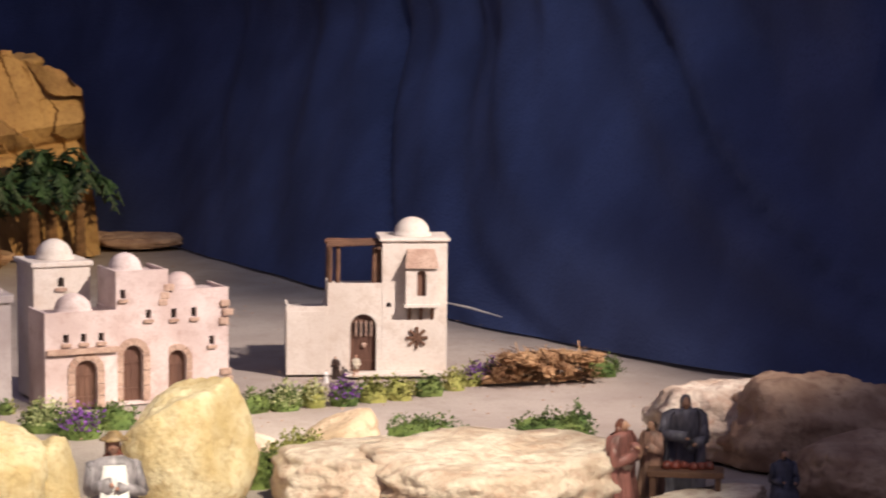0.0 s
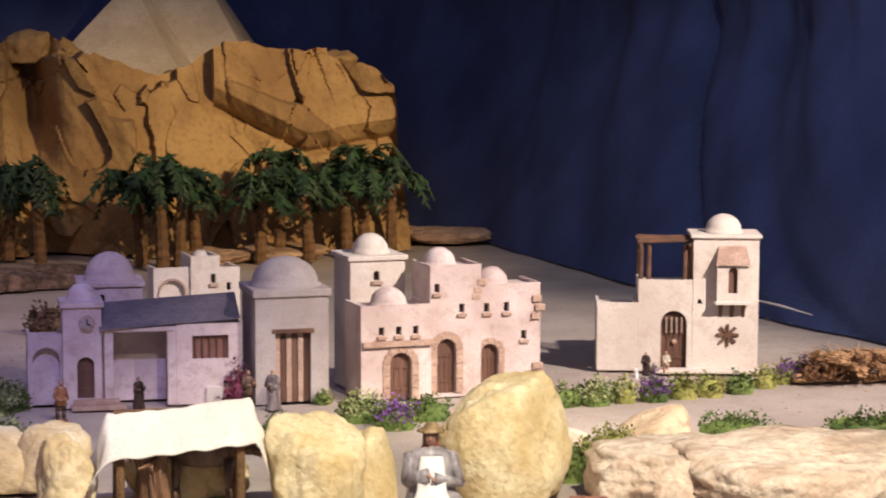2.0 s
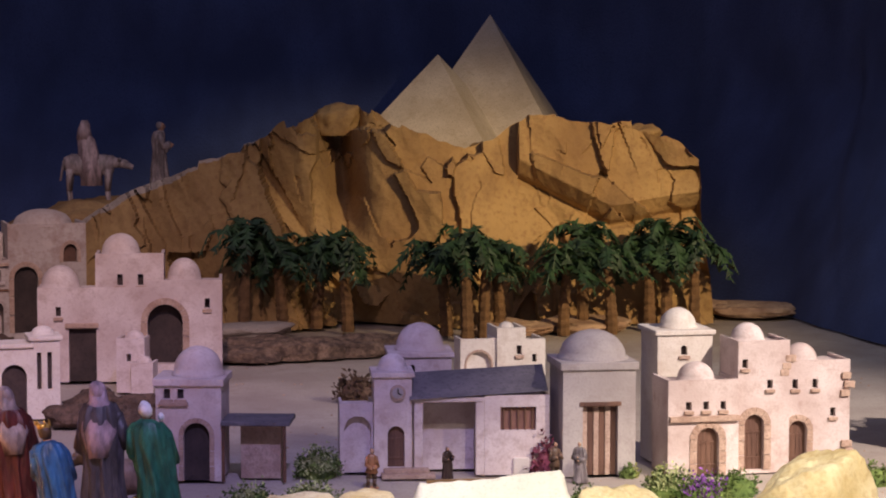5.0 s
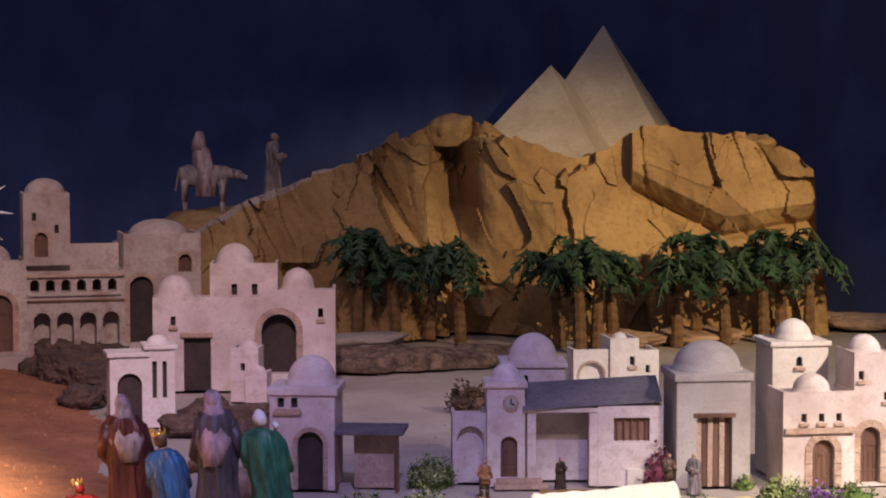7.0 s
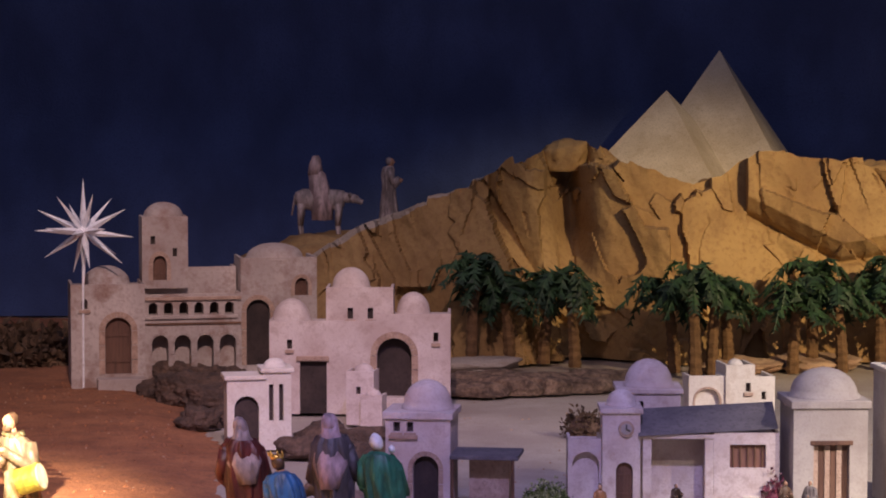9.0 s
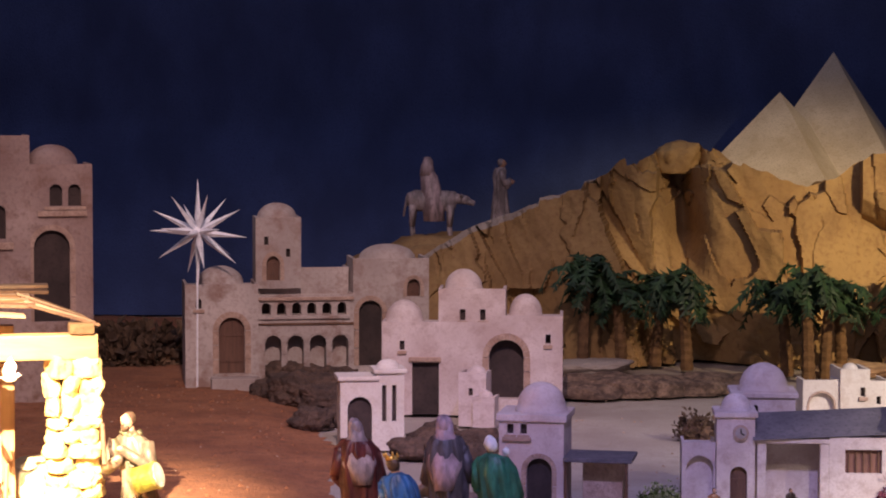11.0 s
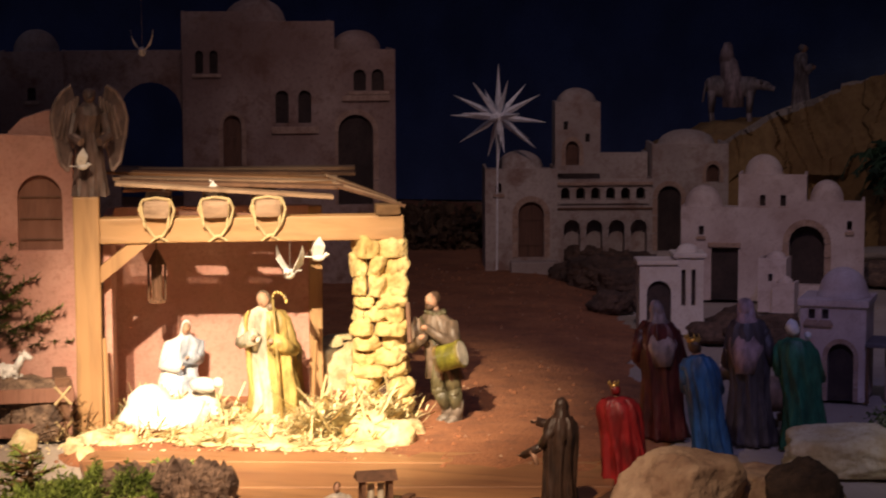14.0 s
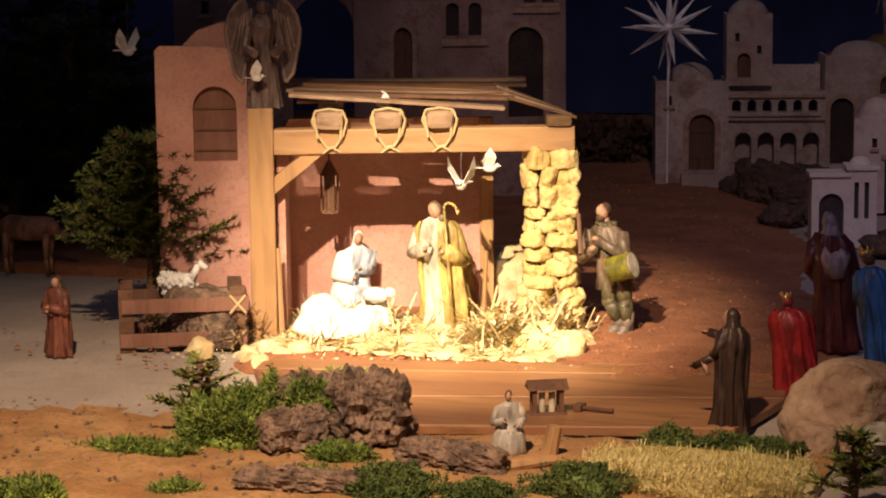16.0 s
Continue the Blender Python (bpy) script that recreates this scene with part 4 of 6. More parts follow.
# large house in the middle of the village
h = house("large pinkish plaster model house with three domes and arched niche", (-0.656, 4.964), 0.001264, -3)
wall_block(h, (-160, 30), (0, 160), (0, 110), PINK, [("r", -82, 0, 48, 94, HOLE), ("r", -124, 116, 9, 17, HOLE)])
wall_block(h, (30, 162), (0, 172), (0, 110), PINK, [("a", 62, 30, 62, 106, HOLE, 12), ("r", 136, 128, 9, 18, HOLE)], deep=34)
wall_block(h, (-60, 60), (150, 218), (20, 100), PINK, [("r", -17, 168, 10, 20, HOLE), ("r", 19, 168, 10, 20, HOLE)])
dome(h, -17, 60, 218, 34, 40, PINK)
dome(h, 95, 55, 172, 30, 42, PINK)
dome(h, -124, 55, 160, 34, 42, PINK)
bed(h, -112, -54, 0, 96, 6, 8, STONE)

h = house("tiny white plaster model house with stepped dome", (-0.628, 4.790), 0.001221, -12)
wall_block(h, (-30, 20), (0, 90), (0, 50), PINK, [("r", -8, 55, 8, 14, HOLE)])
wall_block(h, (0, 40), (0, 50), (-25, 20), PINK)
dome(h, -2, 25, 90, 18, 18, PINK)
dome(h, 20, 0, 50, 14, 16, PINK)

# open kiosk
h = house("white plaster model kiosk with open arch and slit windows", (-0.796, 4.427), 0.001132, 6)
wall_block(h, (-57, 8), (0, 128), (0, 60), PLASTER, [("a", -22, 0, 44, 98, HOLE)], 7)
wall_block(h, (8, 58), (0, 140), (0, 60), PLASTER, [("r", 22, 52, 8, 66, HOLE), ("r", 40, 52, 8, 66, HOLE)], 7)
dome(h, 32, 30, 147, 20, 15, PLASTER)

# temple with arcades
h = house("weathered plaster model temple with tower, arcade and domes", (-1.293, 5.287), 0.001373, 3)
wall_block(h, (-72, 57), (0, 184), (0, 120), TEMPLE, [("a", 10, 32, 46, 100, DOOR, 11), ("a", -48, 148, 11, 18, HOLE)])
dome(h, -7, 60, 184, 42, 36, TEMPLE)
part("step", box(bmesh.new(), -28, 57, -40, 0, 0, 28, 2), TEMPLE, h)
wall_block(h, (55, 136), (180, 300), (30, 110), TEMPLE, [("p", 86, 194, 24, 44, DOOR, 8), ("r", 74, 258, 8, 15, HOLE), ("r", 113, 236, 8, 15, HOLE)])
dome(h, 96, 70, 300, 36, 32, TEMPLE)
wall_block(h, (57, 228), (0, 164), (10, 120), TEMPLE, [("a", 72 + 27 * k, 134, 16, 22, HOLE) for k in range(6)] + [("a", 84 + 40 * k, 24, 29, 74, TEMPLE, 6) for k in range(4)], deep=48.0, trim=TEMPLE)
bed(h, 57, 228, 10, 160, 6, 6, STONE)
bed(h, 57, 228, 10, 116, 3, 4, DARKWOOD)
wall_block(h, (60, 225), (160, 208), (60, 120), TEMPLE)
wall_block(h, (228, 365), (0, 226), (16, 120), TEMPLE, [("a", 259, 40, 42, 118, HOLE, 9), ("p", 337, 164, 24, 32, DOOR, 7)])
dome(h, 296, 70, 226, 52, 30, TEMPLE)

# castle behind the stable
CU = 5.3 / 4000
cx, cy, cz = (-1.808, 4.906, 0.196)
h = house("tall weathered plaster model castle with arches and domes", (cx, cy), CU, 2)
Z0 = cz / CU
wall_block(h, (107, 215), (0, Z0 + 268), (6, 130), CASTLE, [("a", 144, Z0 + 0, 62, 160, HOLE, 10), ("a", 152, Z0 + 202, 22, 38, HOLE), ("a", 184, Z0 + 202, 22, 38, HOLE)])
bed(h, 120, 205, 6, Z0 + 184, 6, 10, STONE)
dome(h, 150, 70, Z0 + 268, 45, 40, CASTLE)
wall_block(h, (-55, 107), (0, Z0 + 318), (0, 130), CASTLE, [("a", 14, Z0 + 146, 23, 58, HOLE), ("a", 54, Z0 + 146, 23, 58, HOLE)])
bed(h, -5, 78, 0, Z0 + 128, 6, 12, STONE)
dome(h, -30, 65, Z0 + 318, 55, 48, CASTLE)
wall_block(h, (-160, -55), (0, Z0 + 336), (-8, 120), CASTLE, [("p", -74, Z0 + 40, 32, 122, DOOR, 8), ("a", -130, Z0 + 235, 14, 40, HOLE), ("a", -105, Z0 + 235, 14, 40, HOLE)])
bm = bmesh.new()
slab(bm, [[(-365, 0), (-160, 0), (-160, Z0 + 275), (-365, Z0 + 275)], outline("a", -215, 2, 108, Z0 + 218)], 10, 60)
part("arched_wall", bm, CASTLE, h)
wall_block(h, (-475, -365), (0, Z0 + 268), (0, 110), CASTLE, [("r", -420, Z0 + 190, 14, 22, HOLE)])
dome(h, -413, 55, Z0 + 268, 40, 45, CASTLE)

# ---- stable ----
SU = 0.000908
h = thing("stable", "open timber stable with stone pillar, rose back wall and plank roof", "stable", (-1.538, 3.204), facing((-1.287, 3.269)), SU)


def timber(name, x0, x1, y0, y1, z0, z1, material, parent, bevel=3.0, seed=0):
    """A hewn beam: a box with soft, slightly uneven edges."""
    bm = box(bmesh.new(), x0, x1, y0, y1, z0, z1, bevel)
    bmesh.ops.subdivide_edges(bm, edges=[e for e in bm.edges if e.calc_length() > 60], cuts=8)
    for v in bm.verts:
        v.co += 1.1 * noise.noise_vector(v.co * 0.03 + Vector((seed, 0, 0)))
    return part(name, bm, material, parent)


timber("post", -20, 25, 0, 42, 0, 415, WOOD, h, seed=1)
timber("beam", 25, 558, 2, 44, 333, 377, BEAM, h, seed=2)
bm = bmesh.new()
slab(bm, [[(24, 262), (24, 292), (82, 338), (118, 338)]], 8, 34)
part("brace", bm, WOOD, h)
timber("rear_post", 400, 425, 240, 265, 0, 372, WOOD, h, seed=3)
bm = box(bmesh.new(), 40, 402, 255, 275, 0, 372)
part("back_wall", bm, ROSE, h)
part("side_wall", box(bmesh.new(), 28, 42, 42, 255, 0, 372), ROSE, h)
bm = bmesh.new()
slab(bm, [[(-184, 0), (-22, 0), (-22, 516), (-90, 522), (-176, 524), (-184, 516)], outline("a", -80, 318, 78, 134)], 48, 66)
box(bm, -184, -22, 66, 150, 0, 500)
slab(bm, [[(-158, 498), (-140, 520), (-112, 548), (-70, 562), (-24, 562), (-24, 498)]], 76, 140)
tall = part("tall_wall", bm, ROSE, h)
bm = bmesh.new()
slab(bm, [outline("a", -80, 318, 78, 134)], 60, 65)
sh = part("shutter", bm, SHUTTER, tall, "brown arched wooden shutter")
for z in (335, 372, 410):
    part("batten", box(bmesh.new(), -116, -44, 57, 60, z, z + 3, 1), DARKWOOD, sh)
# pillar of rough stones
rnd = random.Random(11)
z = -6
while z < 322:
    hh = rnd.uniform(24, 40)
    k = rnd.choice((2, 2, 3))
    cuts = [0] + sorted(rnd.uniform(0.3, 0.7) if k == 2 else (j + 1) / 3 + rnd.uniform(-0.08, 0.08) for j in range(k - 1)) + [1]
    grow = 1.22 - 0.22 * min(1, z / 120)
    for j in range(k):
        wdt = 92 * (cuts[j + 1] - cuts[j])
        mid = 470 + 46 + (92 * (cuts[j] + cuts[j + 1]) / 2 - 46) * grow
        bm = crag(bmesh.new(), (mid, 24 + rnd.uniform(-7, 7), z), (wdt * 0.52 * grow + 1.5, 30 + rnd.uniform(-3, 8), hh * 0.74), rnd.random() * 90, 0.42, 4, 0.0, True)
        bmesh.ops.rotate(bm, cent=(mid, 24, z), matrix=Euler((0, rnd.uniform(-0.2, 0.2), rnd.uniform(-0.3, 0.3))).to_matrix(), verts=bm.verts)
        part("stone", bm, PILLAR_STONE, h, smooth=True)
    z += hh * 0.88
part("pillar_core", box(bmesh.new(), 485, 550, 8, 46, 0, 330), DARKROCK, h)
for k, x in enumerate((124, 227, 318)):
    bm = box(bmesh.new(), x - 23, x + 23, -16, 290, 377, 409, 9)
    for v in bm.verts:
        v.co += 2.5 * noise.noise_vector(v.co * 0.05 + Vector((k * 5, 0, 0)))
    log = part("roof_log", bm, ROOFWOOD, h)
    bm = bmesh.new()
    pts = [(x - 30, -8, 392), (x - 24, -8, 410), (x, -9, 414), (x + 24, -8, 410), (x + 31, -8, 392), (x + 24, -6, 366), (x + 10, -4, 346), (x - 4, -4, 344), (x - 18, -6, 364), (x - 30, -8, 392)]
    for a, b in zip(pts, pts[1:]):
        rod(bm, a, b, 2.4, 2.4, 7)
    rod(bm, (x - 26, -9, 400), (x - 20, -9, 362), 2.6, 2.6, 6)
    rod(bm, (x + 22, -9, 408), (x + 20, -9, 360), 2.6, 2.6, 6)
    rod(bm, (x + 3, -4, 346), (x + 20, -4, 336), 2.6, 1.4, 5)
    rod(bm, (x + 3, -4, 346), (x - 12, -4, 335), 2.6, 1.4, 5)
    part("rope", bm, ROPE, log)
for k in range(11):
    y0 = -10 + k * 27
    z0 = 420 + 8 * (k % 2) + 1.2 * k
    a, b = rnd.uniform(20, 75), rnd.uniform(430, 490)
    bm = box(bmesh.new(), a, b, y0, y0 + rnd.uniform(24, 34), z0, z0 + 6, 1)
    bmesh.ops.rotate(bm, cent=(260, y0, z0), matrix=Euler((0.05, rnd.uniform(-0.02, 0.08), rnd.uniform(-0.07, 0.07))).to_matrix(), verts=bm.verts)
    part("roof_plank", bm, (ROOFWOOD, DARKWOOD, PLANK)[k % 3], h)
for k in range(5):
    bm = box(bmesh.new(), 0, 130, 10 + k * 42, 30 + k * 42, 0, 5, 1)
    bmesh.ops.rotate(bm, cent=(0, 0, 0), matrix=Euler((0, 0.3 + 0.02 * k, 0.1)).to_matrix(), verts=bm.verts)
    bmesh.ops.translate(bm, vec=(440, 0, 426 + 3 * k), verts=bm.verts)
    part("roof_plank", bm, ROOFWOOD if k % 2 else DARKWOOD, h)
part("stake", rod(bmesh.new(), (34, -22, 0), (30, -6, 168), 5, 4, 6), WOOD, h)
part("stake", rod(bmesh.new(), (398, 120, 0), (404, 100, 140), 5, 4, 6), WOOD, h)
timber("beam_end", 508, 552, -4, 40, 377, 396, TRUNK, h, 4.0, 9)
bm = rod(bmesh.new(), (120, 120, 212), (120, 120, 218), 17, 17, 6)
rod(bm, (120, 120, 218), (120, 120, 282), 10, 12, 6)
for k in range(6):
    c, d = 15 * math.cos(k * math.tau / 6), 15 * math.sin(k * math.tau / 6)
    rod(bm, (120 + c, 120 + d, 216), (120 + c, 120 + d, 284), 2, 2, 4)
rod(bm, (120, 120, 282), (120, 120, 308), 19, 4, 6)
rod(bm, (120, 120, 306), (120, 120, 380), 1.5, 1.5, 5)
part("hanging_lantern", bm, DARKWOOD, h)


def spread(name, label, corner, counts, blade, material, seed, lift=0.5, category="straw"):
    """Loose blades strewn over an area; corner: x0, x1, y0, y1 in metres and a height."""
    r = random.Random(seed)
    bm = bmesh.new()
    x0, x1, y0, y1, zz = corner
    for _ in range(counts):
        c = Vector((r.uniform(x0, x1), r.uniform(y0, y1), 0.004 + zz * r.random() ** 2))
        d = Vector((r.gauss(0, 1), r.gauss(0, 1), abs(r.gauss(0, lift)))).normalized() * blade * r.uniform(0.5, 1.3)
        s = d.cross(Vector((0, 0.3, 1))).normalized() * blade * 0.05
        bm.faces.new([bm.verts.new(v) for v in (c - s, c + s, c + d + s * 0.6, c + d - s * 0.6)])
    return single(name, bm, material, label, category, kind="stuff")


HX, HY = (-1.538, 3.204)
spread("straw", "loose pale straw strewn over the stable floor", (-1.5, -1.03, 3.1, 3.42, 0.012), 4200, 0.046, STRAW, 3, 0.16)
spread("straw", "heap of pale straw beside the stone pillar", (-1.19, -1.06, 3.2, 3.36, 0.045), 900, 0.06, STRAW, 4, 0.32)
spread("straw", "straw tuft in the corner behind the post", (-1.52, -1.42, 3.25, 3.4, 0.035), 400, 0.035, STRAW, 5, 0.4)

tagged(part("straw_bed", sheet("straw_bed", -1.56, -0.99, 3.05, 3.46, 0.012, lambda x, y: 0.016 + 0.006 * noise.noise(Vector((x * 40, y * 40, 1))) + 0.01 * noise.noise(Vector((x * 9, y * 9, 4))) - 0.03 * max(0.0, ((x + 1.27) / 0.26) ** 4 - 0.6) - 0.03 * max(0.0, ((y - 3.26) / 0.17) ** 4 - 0.6)), STRAW, None), "trampled pale straw covering the stable floor", "straw", kind="stuff")

# boards before the stable
bh = thing("board_walk", "reddish brown boards lying before the stable", "boards", (0, 0, 0))
for (xa, ya), (xb, yb), (xc, yc), (xd, yd) in (((-1.452, 3.013), (-0.708, 3.176), (-0.666, 3.106), (-1.438, 2.939)), ((-1.436, 2.936), (-0.665, 3.102), (-0.642, 2.958), (-1.348, 2.774)), ((-1.347, 2.771), (-0.642, 2.955), (-0.673, 2.761), (-1.240, 2.620))):
    bm = bmesh.new()
    lo = [bm.verts.new((x, y, 0.0)) for x, y in ((xa, ya), (xb, yb), (xc, yc), (xd, yd))]
    bm.faces.new(lo)
    e = bmesh.ops.extrude_face_region(bm, geom=bm.faces[:])
    bmesh.ops.translate(bm, vec=(0, 0, 0.014), verts=[v for v in e["geom"] if isinstance(v, bmesh.types.BMVert)])
    bmesh.ops.bevel(bm, geom=bm.edges[:], offset=0.002, segments=1, affect="EDGES")
    part("board", bm, PLANK, bh)
tagged(part("front_earth", sheet("front_earth", -2.4, -0.5, 2.0, 2.75, 0.025, lambda x, y: swell(x, y) + 0.008 + 0.006 * noise.noise(Vector((x * 20, y * 20, 2))), lambda p: p.y < 2.7 + 0.25 * (p.x + 1.5) * (p.x < -1.3) + 0.03 * noise.noise(p * 8)), FRONTSOIL, None, smooth=True), "brown earth along the front of the crib", "ground", kind="structure")

# ---- figures in and round the stable ----
RED, BLUE, GREEN, DARKRED = paint("red_paint", (0.3, 0.015, 0.018)), paint("blue_paint", (0.025, 0.1, 0.28)), paint("green_paint", (0.03, 0.17, 0.1)), paint("dark_red_paint", (0.09, 0.018, 0.016))
OCHRE, PALEBLUE, BROWN, CREAM, GREYP, DARKP = paint("ochre_paint", (0.5, 0.36, 0.12)), paint("pale_blue_paint", (0.5, 0.56, 0.68)), paint("brown_paint", (0.14, 0.08, 0.05)), paint("cream_paint", (0.6, 0.54, 0.42)), paint("grey_paint", (0.24, 0.2, 0.2)), paint("dark_brown_paint", (0.055, 0.03, 0.022))
HAIR = paint("hair_brown", (0.09, 0.05, 0.03))


fu = 0.000927
statue("figurine", "painted kneeling woman figurine in pale blue and white", (-1.475, 3.423), 180 * fu, PALEBLUE, WHITE, seed=3, hood=True, seated=True, turn=30, wide=1.3, cloak=-1, lean=0.14)
bm = bmesh.new()
ball(bm, (0, 0, 0.02), (0.035, 0.02, 0.018), 3)
ball(bm, (0.04, 0, 0.028), (0.014, 0.013, 0.014), 2)
for v in bm.verts:
    v.co += 0.004 * noise.noise_vector(v.co * 90)
single("infant_figurine", bm, WHITE, "small swaddled white infant figurine lying on the lap", "figurine", (-1.385, 3.315, 0.05), -10, 0.7, smooth=True)
statue("figurine", "painted standing man figurine in cream and ochre cloak with staff", (-1.281, 3.359), 238 * fu, CREAM, OCHRE, seed=4, staff=True, wide=1.15, cloak=1, lean=-0.06, hair=paint("grey_brown_hair", (0.22, 0.16, 0.11)))
statue("figurine", "ochre-cloaked figurine standing behind another", (-1.289, 3.471), 150 * fu, OCHRE, OCHRE, seed=9, hood=True, turn=-30)
def drummer(place, h, turn):
    """A piper who leans on one leg, his coat open over bent knees."""
    bm = bmesh.new()

    def limb(pts, radii, index):
        n0 = len(bm.faces)
        for a, c, r0, r1 in zip(pts, pts[1:], radii, radii[1:]):
            rod(bm, a, c, r0, r1, 14)
            ball(bm, c, r1 * 1.02, 2)
        mark(bm, n0, index)

    n0 = len(bm.faces)
    crag(bm, (0.05, 0, -0.02), (0.17, 0.14, 0.05), 5, 0.2, 3)
    mark(bm, n0, 3)
    for x, kx, fx, ky in ((-0.02, 0.03, 0.06, -0.07), (0.07, 0.13, 0.13, -0.02)):
        limb([(x, 0, 0.48), (kx, ky, 0.28), (fx, 0.01, 0.12)], [0.075, 0.058, 0.042], 2)
        limb([(fx, 0.01, 0.2), (fx, 0.01, 0.07), (fx - 0.015, -0.07, 0.045)], [0.052, 0.048, 0.036], 3)
    lathe(bm, [(0.03, 0.01, 0.36, 0.14, 0.12, 1.2), (0.02, 0, 0.46, 0.125, 0.105, 1), (0.0, 0, 0.57, 0.12, 0.09, 0.7), (-0.03, 0, 0.7, 0.15, 0.095, 0.5), (-0.045, 0, 0.78, 0.135, 0.085, 0.3), (-0.05, 0, 0.83, 0.07, 0.06, 0.2), (-0.05, 0, 0.85, 0.045, 0.04, 0)], 48, 0.16, 9, 2, 0)
    for s_, ez in ((-1, 0.57), (1, 0.6)):
        hand = Vector((-0.035 + 0.012 * s_, -0.15, 0.7 + 0.035 * s_))
        limb([(-0.045 + 0.135 * s_, 0, 0.77), (-0.03 + 0.19 * s_, -0.05, ez), tuple(hand)], [0.05, 0.048, 0.034], 0)
        n0 = len(bm.faces)
        ball(bm, hand + Vector((0, -0.02, 0.005)), (0.026, 0.026, 0.022), 2)
        mark(bm, n0, 1)
    n0 = len(bm.faces)
    rod(bm, (-0.05, 0, 0.82), (-0.055, -0.015, 0.88), 0.036, 0.033, 12)
    ball(bm, (-0.058, -0.03, 0.915), (0.044, 0.052, 0.062), 3)
    ball(bm, (-0.06, -0.083, 0.91), (0.01, 0.014, 0.013), 1)
    mark(bm, n0, 1)
    n0 = len(bm.faces)
    ball(bm, (-0.056, -0.004, 0.932), (0.05, 0.052, 0.056), 3)
    ball(bm, (-0.06, -0.062, 0.878), (0.032, 0.026, 0.034), 2)
    mark(bm, n0, 4)
    n0 = len(bm.faces)
    for k in range(9):
        a, c = k * math.tau / 9, (k + 1) * math.tau / 9
        rod(bm, (-0.05 + 0.065 * math.cos(a), 0.058 * math.sin(a), 0.825 + 0.012 * math.sin(2 * a)), (-0.05 + 0.065 * math.cos(c), 0.058 * math.sin(c), 0.825 + 0.012 * math.sin(2 * c)), 0.022, 0.022, 8)
    rod(bm, (-0.13, -0.075, 0.8), (0.12, -0.13, 0.52), 0.01, 0.01, 6)
    mark(bm, n0, 2)
    for v in bm.verts:
        v.co += 0.012 * noise.noise_vector(v.co * 13) + 0.006 * noise.noise_vector(v.co * 34)
    mats = [paint("drab_paint", (0.17, 0.12, 0.085)), SKIN, paint("olive_paint", (0.11, 0.095, 0.05)), paint("boot_grey_paint", (0.2, 0.16, 0.13)), HAIR]
    return single("figurine", bm, mats, "painted piper figurine in brown jacket leaning on one leg", "figurine", place, turn, h, smooth=True)


drummer((-1.005, 3.389, 0.0), 240 * fu, -20)
single("toy_flute", rod(bmesh.new(), (0, 0, 0), (0.012, -0.03, -0.06), 0.0035, 0.004, 8), DARKWOOD, "dark wooden flute held by the drummer figurine", "flute", (-1.05, 3.352, 0.205))
drum = thing("toy_drum", "small olive green drum with pale skins carried by the figurine", "drum", (-0.978, 3.345, 0.122))
for nm, za, zb, rr, m in (("shell", -0.019, 0.019, 0.021, paint("drum_green", (0.2, 0.19, 0.02))), ("hoop", -0.021, -0.016, 0.0228, paint("hoop_brown", (0.2, 0.13, 0.04))), ("hoop", 0.016, 0.021, 0.0228, paint("hoop_olive", (0.24, 0.2, 0.04))), ("drum_skin", 0.0212, 0.0222, 0.02, CREAM)):
    bm = rod(bmesh.new(), (0, 0, za), (0, 0, zb), rr, rr, 22)
    bmesh.ops.rotate(bm, cent=(0, 0, 0), matrix=Euler((0.35, 1.25, 0.25)).to_matrix(), verts=bm.verts)
    part(nm, bm, m, drum)
bm = bmesh.new()
for c, r in (((-0.012, 0, 0.02), (0.034, 0.03, 0.03)), ((0.022, -0.006, 0.014), (0.03, 0.026, 0.022)), ((-0.032, -0.008, 0.01), (0.022, 0.02, 0.018)), ((0.045, 0.004, 0.02), (0.022, 0.02, 0.016)), ((0.0, -0.02, 0.008), (0.03, 0.02, 0.014))):
    ball(bm, c, r, 3)
for v in bm.verts:
    v.co += 0.006 * noise.noise_vector(v.co * 60)
    v.co.z = max(0.0, v.co.z)
single("manger_cloth", bm, WHITE, "white cloth heaped over the manger", "cloth", (-1.43, 3.235), 0, 1.15, smooth=True).matrix_world @= Matrix.Diagonal((1.05, 1.0, 1.35, 1))
stone((-1.396, 3.329), (0.04, 0.03, 0.035), CLOTH, 8, "pale stone lying in the straw")
bm = crag(bmesh.new(), (0, 0, 0), (0.1, 0.05, 0.05), 6, 0.25, 3)
single("straw_mound", bm, STRAW, "low pale mound of straw behind the figurines", "straw", (-1.441, 3.586), 0, 1, smooth=True)
bm = crag(bmesh.new(), (0, 0, 0), (0.06, 0.05, 0.075), 16, 0.25, 3)
single("straw_mound", bm, ROCK, "pale stone mound at the back of the stable", "straw", (-1.254, 3.634), 0, 1, smooth=True)

# angel on the post
wings = bmesh.new()
lathe(wings, [(0, 0, 0, 0.15, 0.12, 1), (0, 0.01, 0.2, 0.135, 0.11, 0.9), (0, 0, 0.42, 0.11, 0.09, 0.7), (0, 0, 0.58, 0.085, 0.07, 0.5), (0, 0, 0.74, 0.13, 0.085, 0.3), (0, 0, 0.8, 0.11, 0.07, 0.2), (0, 0, 0.85, 0.05, 0.045, 0)], 48, 0.16, 7, 2, 0)
ball(wings, (0, -0.02, 0.9), (0.05, 0.056, 0.068), 2)
ball(wings, (0, 0.005, 0.915), (0.062, 0.06, 0.07), 2)
for v in wings.verts:
    v.co += 0.02 * noise.noise_vector(v.co * 9)
